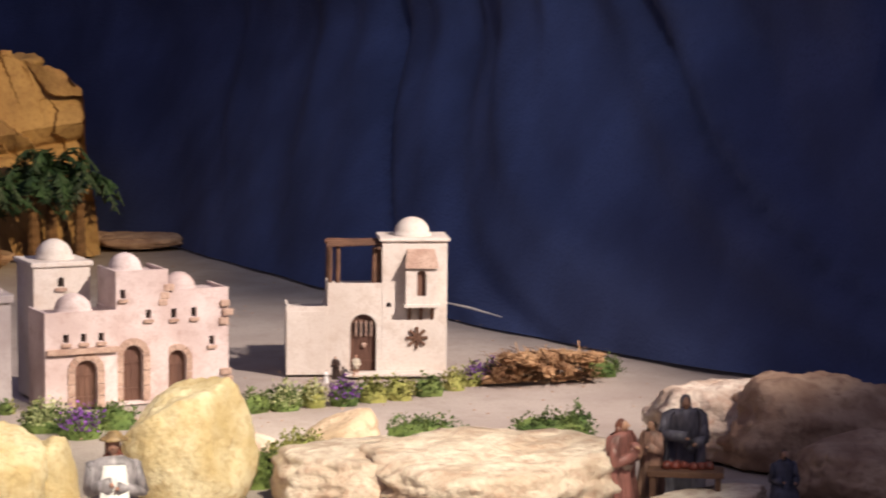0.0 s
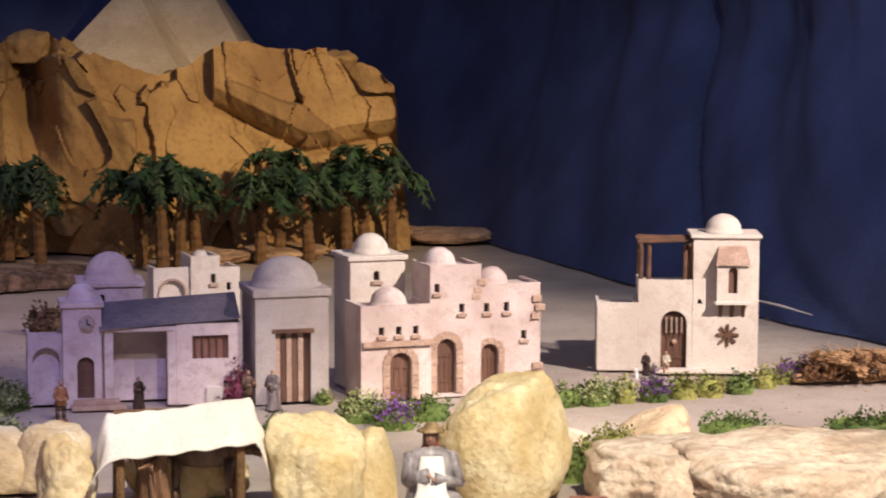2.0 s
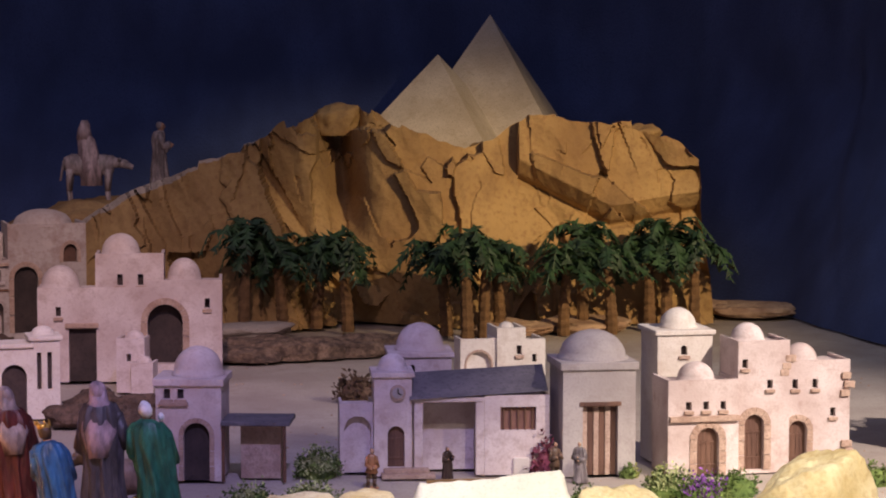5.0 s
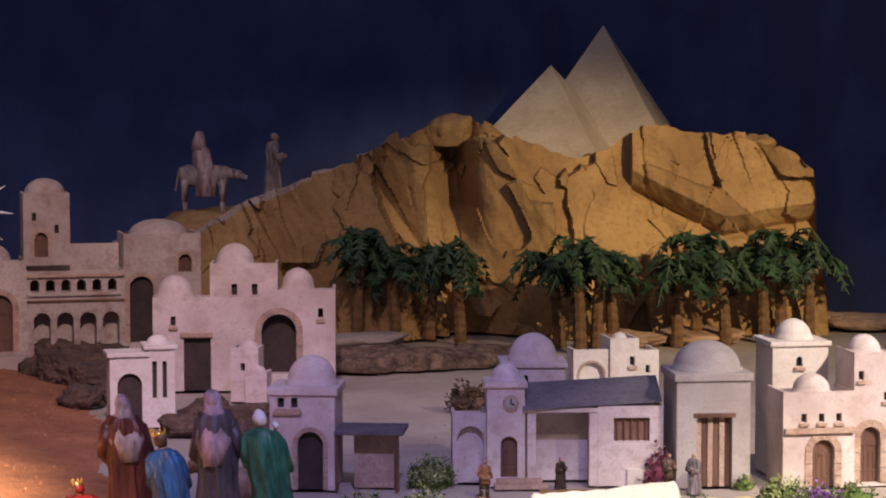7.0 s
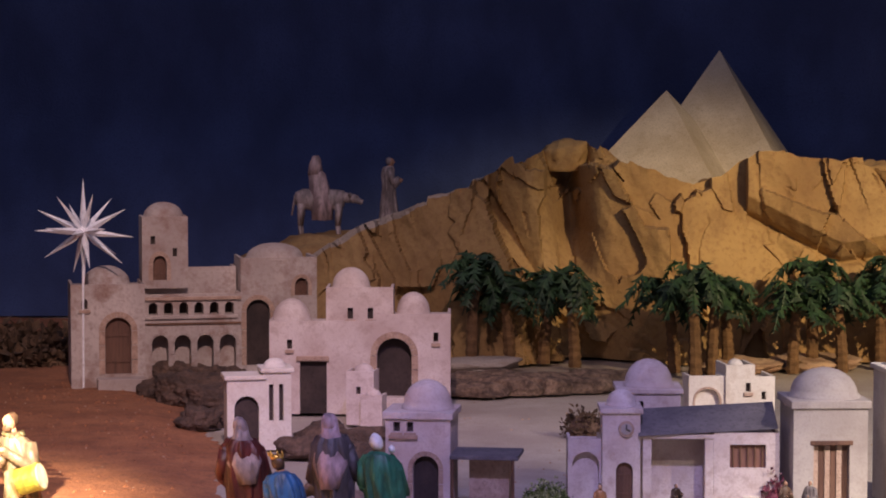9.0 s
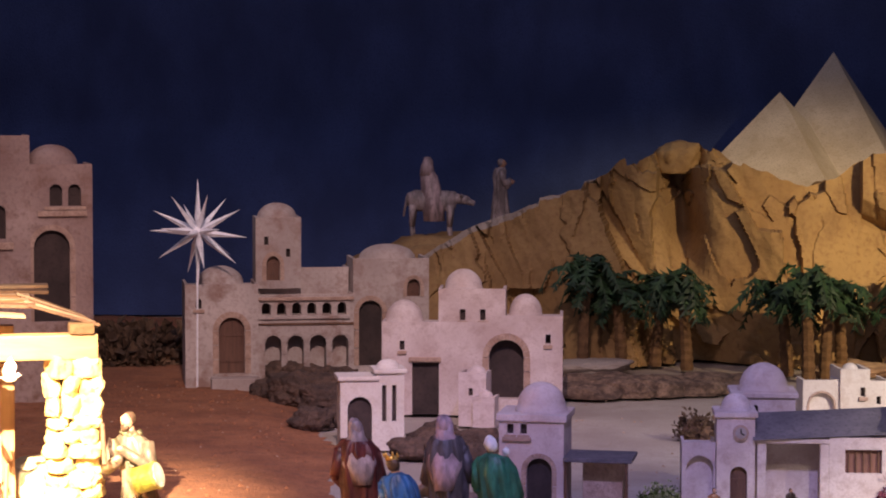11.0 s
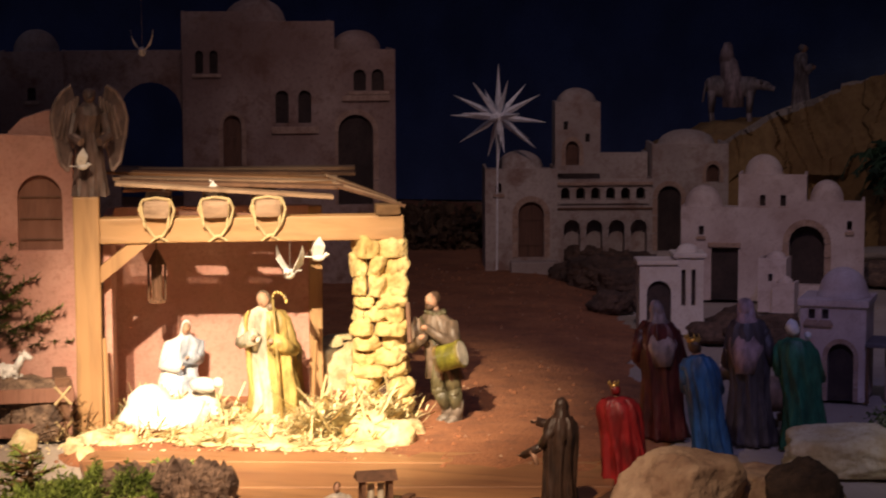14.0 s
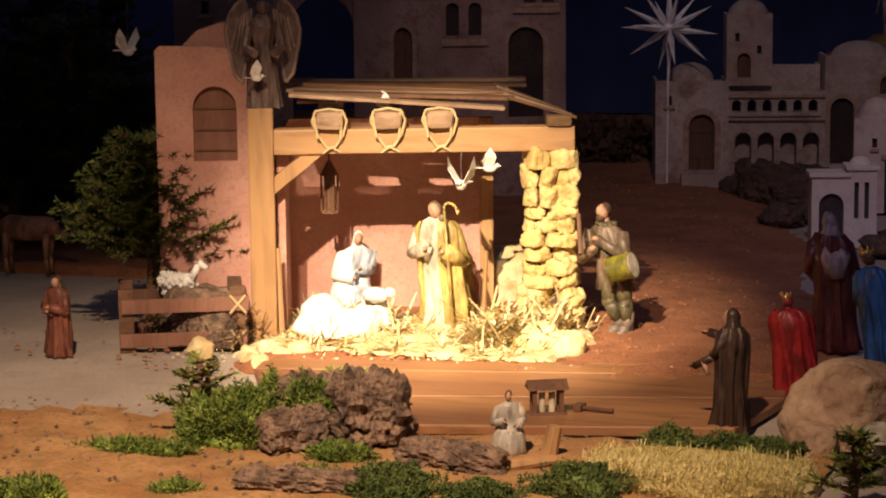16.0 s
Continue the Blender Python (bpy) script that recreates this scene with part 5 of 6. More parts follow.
for s in (-1, 1):
    n0 = len(wings.faces)
    pts = [(s * (0.06 + 0.28 * math.sin(a)), 0.1, 0.68 + 0.34 * math.cos(a)) for a in (0.35, 0.7, 1.1, 1.5, 1.9)] + [(s * 0.27, 0.1, 0.3), (s * 0.2, 0.1, 0.22), (s * 0.15, 0.1, 0.45), (s * 0.06, 0.1, 0.66)]
    vs = [wings.verts.new(p) for p in pts]
    f = wings.faces.new(vs)
    e = bmesh.ops.extrude_face_region(wings, geom=[f])
    bmesh.ops.translate(wings, vec=(s * 0.02, 0.035, 0), verts=[v for v in e["geom"] if isinstance(v, bmesh.types.BMVert)])
    n1 = len(wings.faces)
    for a, c in zip(pts[:-1], pts[1:]):
        rod(wings, Vector(a) + Vector((0, 0.01, 0)), Vector(c) + Vector((0, 0.01, 0)), 0.018, 0.018, 7)
    for k in range(5):
        rod(wings, (s * (0.1 + 0.03 * k), 0.095, 0.9 - 0.02 * k), (s * (0.13 + 0.04 * k), 0.095, 0.42 + 0.03 * k), 0.016, 0.012, 6)
    mark(wings, n1, 1)
    rod(wings, (s * 0.13, 0, 0.74), (s * 0.17, -0.06, 0.55), 0.045, 0.04)
    rod(wings, (s * 0.17, -0.06, 0.55), (s * 0.08, -0.16, 0.5), 0.045, 0.04)
ax, ay = (-1.539, 3.213)
single("winged_figurine", wings, [paint("stone_brown_paint", (0.17, 0.115, 0.1)), paint("wing_paint", (0.36, 0.26, 0.22))], "grey-brown winged figurine standing on the stable post", "figurine", (ax, ay + 0.02, 415 * SU), 25, 0.175)


def dove(place, size, turn, hang=True, tilt=0.3):
    t = thing("white_dove", "small white dove ornament hanging on a thread" if hang else "small white dove ornament perched on the roof", "ornament", place, turn, size, "white doves")
    bm = bmesh.new()
    ball(bm, (0, 0, 0), (0.22, 0.13, 0.13), 2)
    ball(bm, (-0.22, 0, 0.09), 0.09, 2)
    rod(bm, (-0.3, 0, 0.09), (-0.37, 0, 0.07), 0.03, 0.004, 6)
    part("body", bm, WHITE, t, smooth=True)
    for s in (-1, 1):
        bm = bmesh.new()
        vs = [bm.verts.new(p) for p in ((-0.12, s * 0.08, 0.05), (-0.2, s * 0.28, 0.3 + tilt * 0.3), (-0.02, s * 0.34, 0.6 + tilt * 0.3), (0.16, s * 0.32, 0.46), (0.24, s * 0.26, 0.22), (0.2, s * 0.08, 0.05))]
        f = bm.faces.new(vs)
        e = bmesh.ops.extrude_face_region(bm, geom=[f])
        bmesh.ops.translate(bm, vec=(0.0, 0, 0.03), verts=[v for v in e["geom"] if isinstance(v, bmesh.types.BMVert)])
        part("wing", bm, WHITE, t)
    bm = bmesh.new()
    vs = [bm.verts.new(p) for p in ((0.18, -0.05, 0), (0.18, 0.05, 0), (0.5, 0.14, 0.02), (0.5, -0.14, 0.02))]
    f = bm.faces.new(vs)
    e = bmesh.ops.extrude_face_region(bm, geom=[f])
    bmesh.ops.translate(bm, vec=(0, 0, 0.03), verts=[v for v in e["geom"] if isinstance(v, bmesh.types.BMVert)])
    part("tail", bm, WHITE, t)
    if hang:
        top = (3.59 - place[2]) / size if hang is True else hang / size
        part("thread", rod(bmesh.new(), (0, 0, 0.12), (0, 0, top), 0.006, 0.006, 4), GREYP, t)
    return t


dove((-1.761, 3.289, 0.571), 0.056, 60)
dove((-1.796, 3.264, 0.461), 0.056, 160)
dove((-1.503, 3.369, 0.601), 0.054, 110)
dove((-1.235, 3.316, 0.250), 0.066, 90, 0.055)
dove((-1.198, 3.351, 0.274), 0.05, 200, 0.04)
dove((-1.358, 3.297, 0.376), 0.035, 30, False)
dove((-1.432, 3.276, 0.386), 0.022, 100, False)
dove((-1.533, 3.189, 0.427), 0.04, 200, False)

# kings and monk, seen from behind
statue("figurine", "painted hooded monk figurine in dark brown habit", (-0.686, 2.791), 228 * 0.000750, DARKP, DARKP, seed=6, hood=True, turn=-105, wide=0.95, reach=(0.0, -0.24), drape=0.2)
statue("king_figurine", "painted bowing king figurine in bright red cloak with crown", (-0.637, 3.023), 188 * 0.000801, RED, RED, seed=7, turn=-165, lean=0.1, crown=True, wide=1.3, bow=0.06, arms=False, group="kings")
statue("king_figurine", "painted king figurine in dark red cloak with grey hood", (-0.639, 3.382), 250 * 0.000887, DARKRED, paint("scarf_grey_paint", (0.32, 0.25, 0.25)), seed=8, turn=-160, lean=0.1, hood=True, wide=0.95, drape=0.3, group="kings")
statue("king_figurine", "painted king figurine in blue cloak with gold crown", (-0.537, 3.190), 236 * 0.000834, BLUE, HAIR, seed=9, turn=-170, lean=0.16, crown=True, wide=0.88, group="kings")
statue("king_figurine", "painted king figurine in dark robe with rose-grey hood", (-0.500, 3.372), 262 * 0.000875, paint("ash_paint", (0.1, 0.085, 0.09)), paint("rose_grey_paint", (0.44, 0.31, 0.32)), seed=10, turn=170, lean=0.08, hood=True, wide=0.9, drape=0.34, group="kings")
statue("king_figurine", "painted king figurine in green cloak with white turban", (-0.416, 3.341), 236 * 0.000862, GREEN, WHITE, seed=11, turn=175, lean=0.12, wide=0.98, group="kings")
four_legged("camel_figurine", "dark brown resting camel figurine beside the kings", (-0.480, 3.518), 0.17, paint("camel_tan", (0.3, 0.19, 0.13)), 30, lying=True, neck=0.2)

# ---- pen, sheep, tree and small figures at the stable's side ----
PU = 0.000896
pen = thing("animal_pen", "low pen of rough reddish planks tied with rope", "pen", (-1.622, 3.092), facing((-1.622, 3.092)), PU)
for y in (0, 110):
    timber("rail", -112, 112, y - 4, y + 4, 70, 95, DOOR if y else SHUTTER, pen, 1.5, y)
    timber("rail", -116, 108, y - 4, y + 4, 10, 34, DOOR if y else SHUTTER, pen, 1.5, y + 5)
    for x in (-104, 92):
        timber("stake", x - 13, x + 13, y + 4.5, y + 20, 0, 112, DARKWOOD, pen, 1.5, x)
for x in (-112, 106):
    timber("side_rail", x, x + 6, 4, 106, 66, 90, DARKWOOD, pen, 1.5, x)
for z in (20, 82):
    bm = bmesh.new()
    rod(bm, (78, -6, z - 16), (106, -6, z + 16), 2.4, 2.4, 5)
    rod(bm, (106, -6, z - 16), (78, -6, z + 16), 2.4, 2.4, 5)
    part("rope", bm, ROPE, pen)
px_, py_ = (-1.622, 3.092)
spread("straw", "dark straw filling the little pen", (px_ - 0.09, px_ + 0.09, py_ + 0.01, py_ + 0.1, 0.05), 700, 0.03, TRUNK, 6, 0.8)
bm = crag(bmesh.new(), (0, 0, 0), (0.085, 0.045, 0.075), 31, 0.25, 3)
single("straw_mound", bm, BARK, "brown mound of litter inside the pen", "straw", (px_, py_ + 0.055, 0), 0, 1, smooth=True)
four_legged("sheep_figurine", "white woolly sheep figurine lying on the litter in the pen", (px_ - 0.035, py_ + 0.05), 0.078, WHITE, 0, z=0.078, neck=0.34, woolly=True, lying=True).matrix_world @= Matrix.Rotation(math.pi, 4, "Z")
statue("figurine", "painted girl figurine in reddish brown dress", (-1.800, 3.003), 146 * 0.000890, paint("rust_paint", (0.2, 0.07, 0.045)), HAIR, seed=12, hood=True, turn=-15)
four_legged("cow_figurine", "brown grazing cow figurine on the grey ground", (-2.250, 3.718), 128 * 0.001093, paint("cow_brown", (0.42, 0.2, 0.11)), 185, neck=-0.12)
for k, (px, r) in enumerate(zip([(-1.494, 3.045), (-1.481, 3.085), (-1.443, 3.060), (-1.421, 3.085), (-1.457, 3.003), (-1.577, 3.049), (-1.024, 3.180), (-1.071, 3.203), (-1.020, 3.264)], [0.016, 0.018, 0.014, 0.02, 0.014, 0.022, 0.03, 0.035, 0.022])):
    stone(px, (r * 1.1, r, r * 1.1), ROCK, 40 + k, "small yellowish stone at the stable's foot", group="small stones")


def conifer(place, h, spread_, seed, count, label, material=None, z0=0.05, leaf=0.02):
    """A trunk with drooping limbs set with needles."""
    r = random.Random(seed)
    t = thing("tree", label, "tree", place)
    part("trunk", rod(bmesh.new(), (0, 0, 0), (0.01, 0, h * 0.92), 0.012 * h / 0.25, 0.003, 8), TRUNK, t)
    nb = bmesh.new()
    lb = bmesh.new()
    for i in range(count):
        f = r.uniform(0.12, 1)
        a = r.uniform(0, math.tau)
        L = spread_ * (1.08 - 0.75 * f) * r.uniform(0.6, 1.15)
        p0 = Vector((0, 0, z0 + (h - z0) * f * 0.92))
        p1 = p0 + Vector((math.cos(a) * L, math.sin(a) * L, L * r.uniform(0.1, 0.55)))
        rod(lb, p0, p1, 0.003, 0.001, 4)
        n = max(6, int(L / 0.0032))
        d = (p1 - p0).normalized()
        for k in range(n):
            q = p0.lerp(p1, 0.2 + 0.85 * k / n)
            for s in (-1, 1):
                side = d.cross(Vector((r.gauss(0, 0.6), r.gauss(0, 0.6), 1))).normalized() * s
                ll = leaf * r.uniform(0.5, 1.2) * (1 - 0.5 * k / n)
                tip = q + side * ll + d * ll * 0.8
                w = d * 0.0028
                nb.faces.new([nb.verts.new(v) for v in (q - w, tip, q + w)])
    part("limb", lb, TRUNK, t)
    part("crown", nb, material or FIR, t)
    return t


FIR = mat("fir_green", (0.08, 0.13, 0.015), (0.24, 0.31, 0.06), 0.7, 30, 120, 0.2, island=0.7)
TREEFIR = mat("tree_fir_green", (0.045, 0.075, 0.012), (0.13, 0.17, 0.035), 0.7, 30, 120, 0.2, island=0.6)
# darker copy of the fir green, with the dim edge's shade in its colour
SHADEDFIR = mat("shaded_fir_green", (0.03, 0.05, 0.015), (0.06, 0.085, 0.03), 0.7, 20, 120, 0.2, island=0.5)
conifer((-1.749, 3.233), 0.33, 0.15, 1, 620, "green fir sprig standing as a tree beside the pen", TREEFIR, 0.09)
conifer((-1.685, 3.272), 0.22, 0.1, 2, 300, "small green fir sprig beside the stable wall", TREEFIR, 0.08)
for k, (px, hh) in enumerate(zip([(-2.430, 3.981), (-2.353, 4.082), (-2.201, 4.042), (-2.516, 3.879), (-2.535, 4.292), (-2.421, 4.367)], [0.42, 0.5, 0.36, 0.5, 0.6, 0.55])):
    conifer(px, hh, 0.2, 50 + k, 150, "fir tree at the dim edge of the crib, its shade put into the green", SHADEDFIR, 0.02, 0.03)

# ---- front of the stable: moss, bark, boy, little lantern, wheat, boulders ----
def bark_log(place, L, r, turn, seed, label="piece of rough brown bark", z=0.0, material=None):
    bm = bmesh.new()
    n, m = 60, 44
    prev = None
    for i in range(n + 1):
        x = -L / 2 + L * i / n
        ring = []
        for k in range(m):
            a = k * math.tau / m
            p = Vector((x, math.cos(a), math.sin(a)))
            f = abs(2 * i / n - 1)
            cell = noise.voronoi(Vector((x * 26, p.y * 2.2 + seed, p.z * 2.2)))[0]
            plate = min(0.35, cell[1] - cell[0])
            rr = r * (1 - 0.4 * f ** 8) * (0.9 + 0.45 * plate + 0.22 * noise.noise(Vector((x * 22, p.y * 1.8 + seed, p.z * 1.8))) + 0.5 * abs(noise.noise(Vector((x * 60, p.y * 5, p.z * 5 + seed)))) - 0.22 * abs(noise.noise(Vector((x * 130, p.y * 11, p.z * 11 + seed)))))
            ring.append(bm.verts.new((x + 0.5 * r * f ** 4 * noise.noise(p * 3 + Vector((seed, 0, 0))), p.y * rr, max(0, r * 0.75 + p.z * rr))))
        if prev:
            for k in range(m):
                bm.faces.new((prev[k], prev[(k + 1) % m], ring[(k + 1) % m], ring[k]))
        else:
            bm.faces.new(ring)
        prev = ring
    bm.faces.new(prev)
    return single("bark_log", bm, material or BARK, label, "bark", (*place, z), turn, 1)


bark_log((-1.127, 2.608), 0.095, 0.05, 20, 1)
bark_log((-1.207, 2.542), 0.09, 0.03, 35, 2)
bark_log((-0.977, 2.503), 0.15, 0.02, -12, 3)
bark_log((-1.221, 2.653), 0.12, 0.04, 5, 4)
bark_log((-1.097, 2.347), 0.2, 0.016, 8, 8)
for k, (px, r, m) in enumerate(zip([(-1.305, 2.545), (-1.287, 2.634), (-1.209, 2.623), (-1.361, 2.578), (-0.792, 2.417), (-1.005, 2.353), (-0.894, 2.360), (-0.734, 2.666), (-0.661, 2.669), (-0.605, 2.680), (-1.392, 2.471), (-1.132, 2.511), (-1.401, 2.207), (-1.119, 2.402), (-1.263, 2.303), (-1.460, 2.203)],
                               [(0.08, 0.05, 0.075), (0.07, 0.05, 0.08), (0.07, 0.05, 0.09), (0.03, 0.03, 0.05), (0.07, 0.05, 0.05), (0.07, 0.05, 0.05), (0.06, 0.04, 0.03), (0.05, 0.03, 0.035), (0.06, 0.03, 0.03), (0.05, 0.03, 0.025), (0.09, 0.03, 0.012), (0.05, 0.03, 0.02), (0.05, 0.03, 0.03), (0.05, 0.03, 0.018), (0.03, 0.03, 0.008), (0.05, 0.04, 0.03)],
                               [FIR, FIR, FIR, FIR, MOSS, MOSS, MOSS, MOSS, MOSS, MOSS, FIR, FIR, FIR, MOSSY, FIR, MOSS])):
    bush(px, r, m, "low cushion of green moss and fir twigs", 200 + k, int((42000 if m is not FIR else 30000) * (r[0] * r[1] + r[0] * r[2]) / 0.012) // 2, 0.0042 if m is not FIR else 0.009, "moss_cushion", "moss cushions", None, 0.3 if m is not FIR else 0.12)
conifer((-1.368, 2.610), 0.1, 0.07, 71, 40, "feathery green fir sprig lying on bark", FIR, 0.01, 0.014)
conifer((-0.470, 2.449), 0.1, 0.06, 72, 50, "feathery green fir sprig before the boulder", FIR, 0.01, 0.014)
conifer((-1.217, 2.725), 0.07, 0.06, 73, 40, "green fir sprig behind the bark", FIR, 0.01, 0.014)
statue("figurine", "painted boy figurine sitting in pale grey clothes", (-0.930, 2.589), 132 * 0.000723, paint("pale_grey_paint", (0.48, 0.43, 0.37)), HAIR, seed=14, seated=True, turn=25, wide=1.25)
LU = 0.000766
t = thing("toy_lantern", "small dark wooden lantern house with two pale candles", "lantern", (-0.933, 2.773), facing((-0.933, 2.773)) + 10, LU)
part("base", box(bmesh.new(), -34, 34, -18, 18, 13, 22, 1.5), DARKWOOD, t)
for x in (-24, 24):
    for y in (-12, 12):
        part("post", box(bmesh.new(), x - 4, x + 4, y - 4, y + 4, 22, 66), DARKWOOD, t)
bm = bmesh.new()
slab(bm, [[(-22, 64), (22, 64), (0, 80)]], -36, 36)
bmesh.ops.rotate(bm, cent=(0, 0, 0), matrix=Matrix.Rotation(math.pi / 2, 3, "Z"), verts=bm.verts)
part("roof", bm, DARKWOOD, t)
for x in (-9, 9):
    part("candle", rod(bmesh.new(), (x, 0, 22), (x, 0, 56), 6, 6, 10), CREAM, t)
WX, WY = (-0.661, 2.505)
spread("wheat_field", "dense patch of dry yellow wheat stubble", (WX - 0.14, WX + 0.13, WY - 0.075, WY + 0.06, 0.03), 26000, 0.01, WHEAT, 9, 0.7, "wheat")
single("wheat_bed", crag(bmesh.new(), (0, 0, -0.008), (0.14, 0.075, 0.03), 2, 0.08, 4, 0.2, True), WHEAT, "yellow bed under the wheat stubble", "wheat", (WX, WY), 0, 1)
stone((-0.529, 2.793), (0.085, 0.07, 0.078), TANROCK, 51, "large rounded brown boulder")
stone((-0.416, 2.882), (0.09, 0.06, 0.06), TANROCK, 52, "broad tan rock beside the kings", flat=0.2)
stone((-0.358, 2.791), (0.06, 0.05, 0.07), DARKROCK, 53, "dark pitted rock at the crib's front")
stone((-0.562, 2.718), (0.03, 0.03, 0.03), TANROCK, 54, "small brown rock by the boulder")
# stem and dome stand in for a small figure with a hat
bm = rod(bmesh.new(), (0, 0, 0), (0, 0, 0.05), 0.012, 0.01, 10)
half_dome(bm, 0, 0, 0.05, 0.026, 0.022)
single("hat_figure", bm, CREAM, "plain stem and cap standing in for a small figure with cream hat", "mushroom", (-0.460, 2.599), 0, 1, smooth=True)
bm = rod(bmesh.new(), (0, 0, 0), (0.008, 0.004, 0.042), 0.012, 0.01, 9)
single("wood_stump", bm, WOOD, "short pale wooden stump", "stump", (-0.877, 2.587), 0, 1)
bm = rod(bmesh.new(), (-0.03, 0, 0.008), (0.03, 0.01, 0.012), 0.008, 0.006, 8)
single("wood_stick", bm, WOOD, "pale split stick lying on the moss", "stick", (-0.875, 2.518), 25, 1)
bm = rod(bmesh.new(), (-0.02, 0, 0.004), (0.03, 0.0, 0.004), 0.003, 0.003, 6)
box(bm, -0.026, -0.014, -0.01, 0.01, 0.0, 0.009, 0.001)
single("toy_axe", bm, DARKWOOD, "tiny dark axe lying on the boards", "axe", (*(-0.875, 2.797), 0.015), -10, 1)

# ---- star ----
STARM = mat("clear_acrylic", (0.88, 0.88, 0.92), (0.95, 0.95, 0.98), 0.25, 40, 80, 0.1)
SX, SY, SZ = (-1.356, 5.264, 0.390)
UU = 5.45 / 4000
t = thing("star", "large many-pointed clear plastic star on a thin rod", "star", (SX, SY, SZ), 0, UU)
bm = ball(bmesh.new(), (0, 0, 0), 12, 2)
part("hub", bm, STARM, t)
rnd = random.Random(8)
dirs = [Vector((0, 0, 1)), Vector((0, 0, -1)), Vector((1, 0, -0.1)), Vector((-1, 0, 0.02)), Vector((0.8, -0.1, 0.42)), Vector((-0.72, -0.1, 0.35)), Vector((-0.7, 0.1, -0.45)), Vector((0.62, 0, -0.5)), Vector((0.3, -0.5, 0.7)), Vector((-0.35, -0.5, 0.65)), Vector((0.25, -0.6, -0.6)), Vector((-0.3, 0.4, -0.8)), Vector((0.4, 0.6, 0.6)), Vector((-0.45, 0.7, 0.5)), Vector((0, -1, 0)), Vector((0, 1, 0)), Vector((0.5, 0.7, -0.5)), Vector((-0.5, -0.75, 0.1)), Vector((0.6, -0.75, 0.1))]
for k, d in enumerate(dirs):
    d.normalize()
    L = 94 if k < 2 else 88
    bm = rod(bmesh.new(), d * 4, d * 26, 2.5, 6, 4)
    rod(bm, d * 26, d * L, 6, 0.3, 4)
    part("spike", bm, STARM, t)
part("rod", rod(bmesh.new(), (-3, 0, -SZ / UU), (-1, 0, 0), 2, 2, 6), STARM, t)

# ---- riders on the ridge ----
rx, ry, rz_ = (-0.945, 6.478, 0.3)
four_legged("donkey_figurine", "dim brown donkey figurine with a cloaked rider on the ridge", (rx, ry), 112 * 6.55 / 4000, paint("dun_paint", (0.42, 0.34, 0.33)), 180, z=rz_, neck=0.0, rider=[paint("rose_paint", (0.46, 0.34, 0.34))])
qx, qy, qz = (-0.752, 6.536, 0.355)
statue("figurine", "brown walking figurine leading a donkey on the ridge", (qx, qy), 112 * 6.6 / 4000, paint("umber_paint", (0.36, 0.29, 0.28)), GREYP, seed=15, turn=90, z=qz)
stone((rx + 0.05, ry, 0), (0.36, 0.2, rz_ / 1.3), CLIFF, 61, "ochre paper slope under the riders", "rock_slope", flat=0.0)

# ---- right village: rocks, plants, figures ----
stone((0.524, 3.067), (0.088, 0.075, 0.118), ROCK, 71, "large pale yellow boulder", rough=0.16)
stone((0.252, 2.994), (0.064, 0.055, 0.096), ROCK, 72, "broad pale yellow rock with flat top", flat=0.25, square=True)
stone((0.333, 3.035), (0.04, 0.04, 0.07), ROCK, 73, "pale yellow rock beside a larger one", square=True)
stone((0.089, 3.138), (0.06, 0.05, 0.055), ROCK, 74, "pale yellow rock under the market tent", square=True)
stone((-0.085, 3.037), (0.04, 0.05, 0.075), ROCK, 75, "small pale yellow rock")
stone((-0.328, 3.201), (0.1, 0.06, 0.045), ROCK, 76, "low pale yellow rock near the tent", square=True)
stone((-0.199, 3.202), (0.07, 0.06, 0.055), ROCK, 77, "low pale yellow rock beside the tent", square=True)
stone((-0.106, 3.195), (0.06, 0.05, 0.06), ROCK, 78, "rounded pale yellow rock by the tent", square=True)
stone((0.775, 2.985), (0.13, 0.11, 0.068), LEDGE, 79, "long flat tan rock ledge", flat=0.3, rough=0.16, square=True)
stone((0.920, 2.906), (0.18, 0.14, 0.08), LEDGE, 80, "broad flat tan rock ledge with reddish streaks", flat=0.3, rough=0.16, square=True)
stone((0.815, 3.352), (0.062, 0.05, 0.036), mat("tan_slab", (0.46, 0.34, 0.22), (0.6, 0.46, 0.32), 0.9, 20, 90, 0.7, depth=0.006), 81, "tilted tan stone slab", rough=0.2, flat=0.1, turn=-20, square=True).matrix_world @= Matrix.Rotation(-0.35, 4, "Y")
stone((0.668, 3.312), (0.03, 0.03, 0.03), LEDGE, 82, "small tan stone beside the path", square=True)
stone((1.396, 3.200), (0.12, 0.09, 0.07), LEDGE, 83, "pinkish tan rock behind the meal table", rough=0.3, square=True)
stone((1.515, 3.126), (0.16, 0.1, 0.085), TANROCK, 84, "large dark pinkish rock against the curtain", rough=0.3, square=True)
stone((1.464, 2.854), (0.1, 0.08, 0.06), TANROCK, 85, "dark rock at the edge of the village")
stone((1.202, 2.828), (0.1, 0.05, 0.02), LEDGE, 86, "tan rock under the meal table", flat=0.2, square=True)
single("clay_block", box(bmesh.new(), -0.026, 0.026, -0.016, 0.016, 0, 0.04, 0.003), mat("fired_clay", (0.24, 0.1, 0.07), (0.36, 0.17, 0.12), 0.9, 60, 200, 0.6), "small reddish fired clay block beside the ledges", "block", (0.6, 2.84), -12)
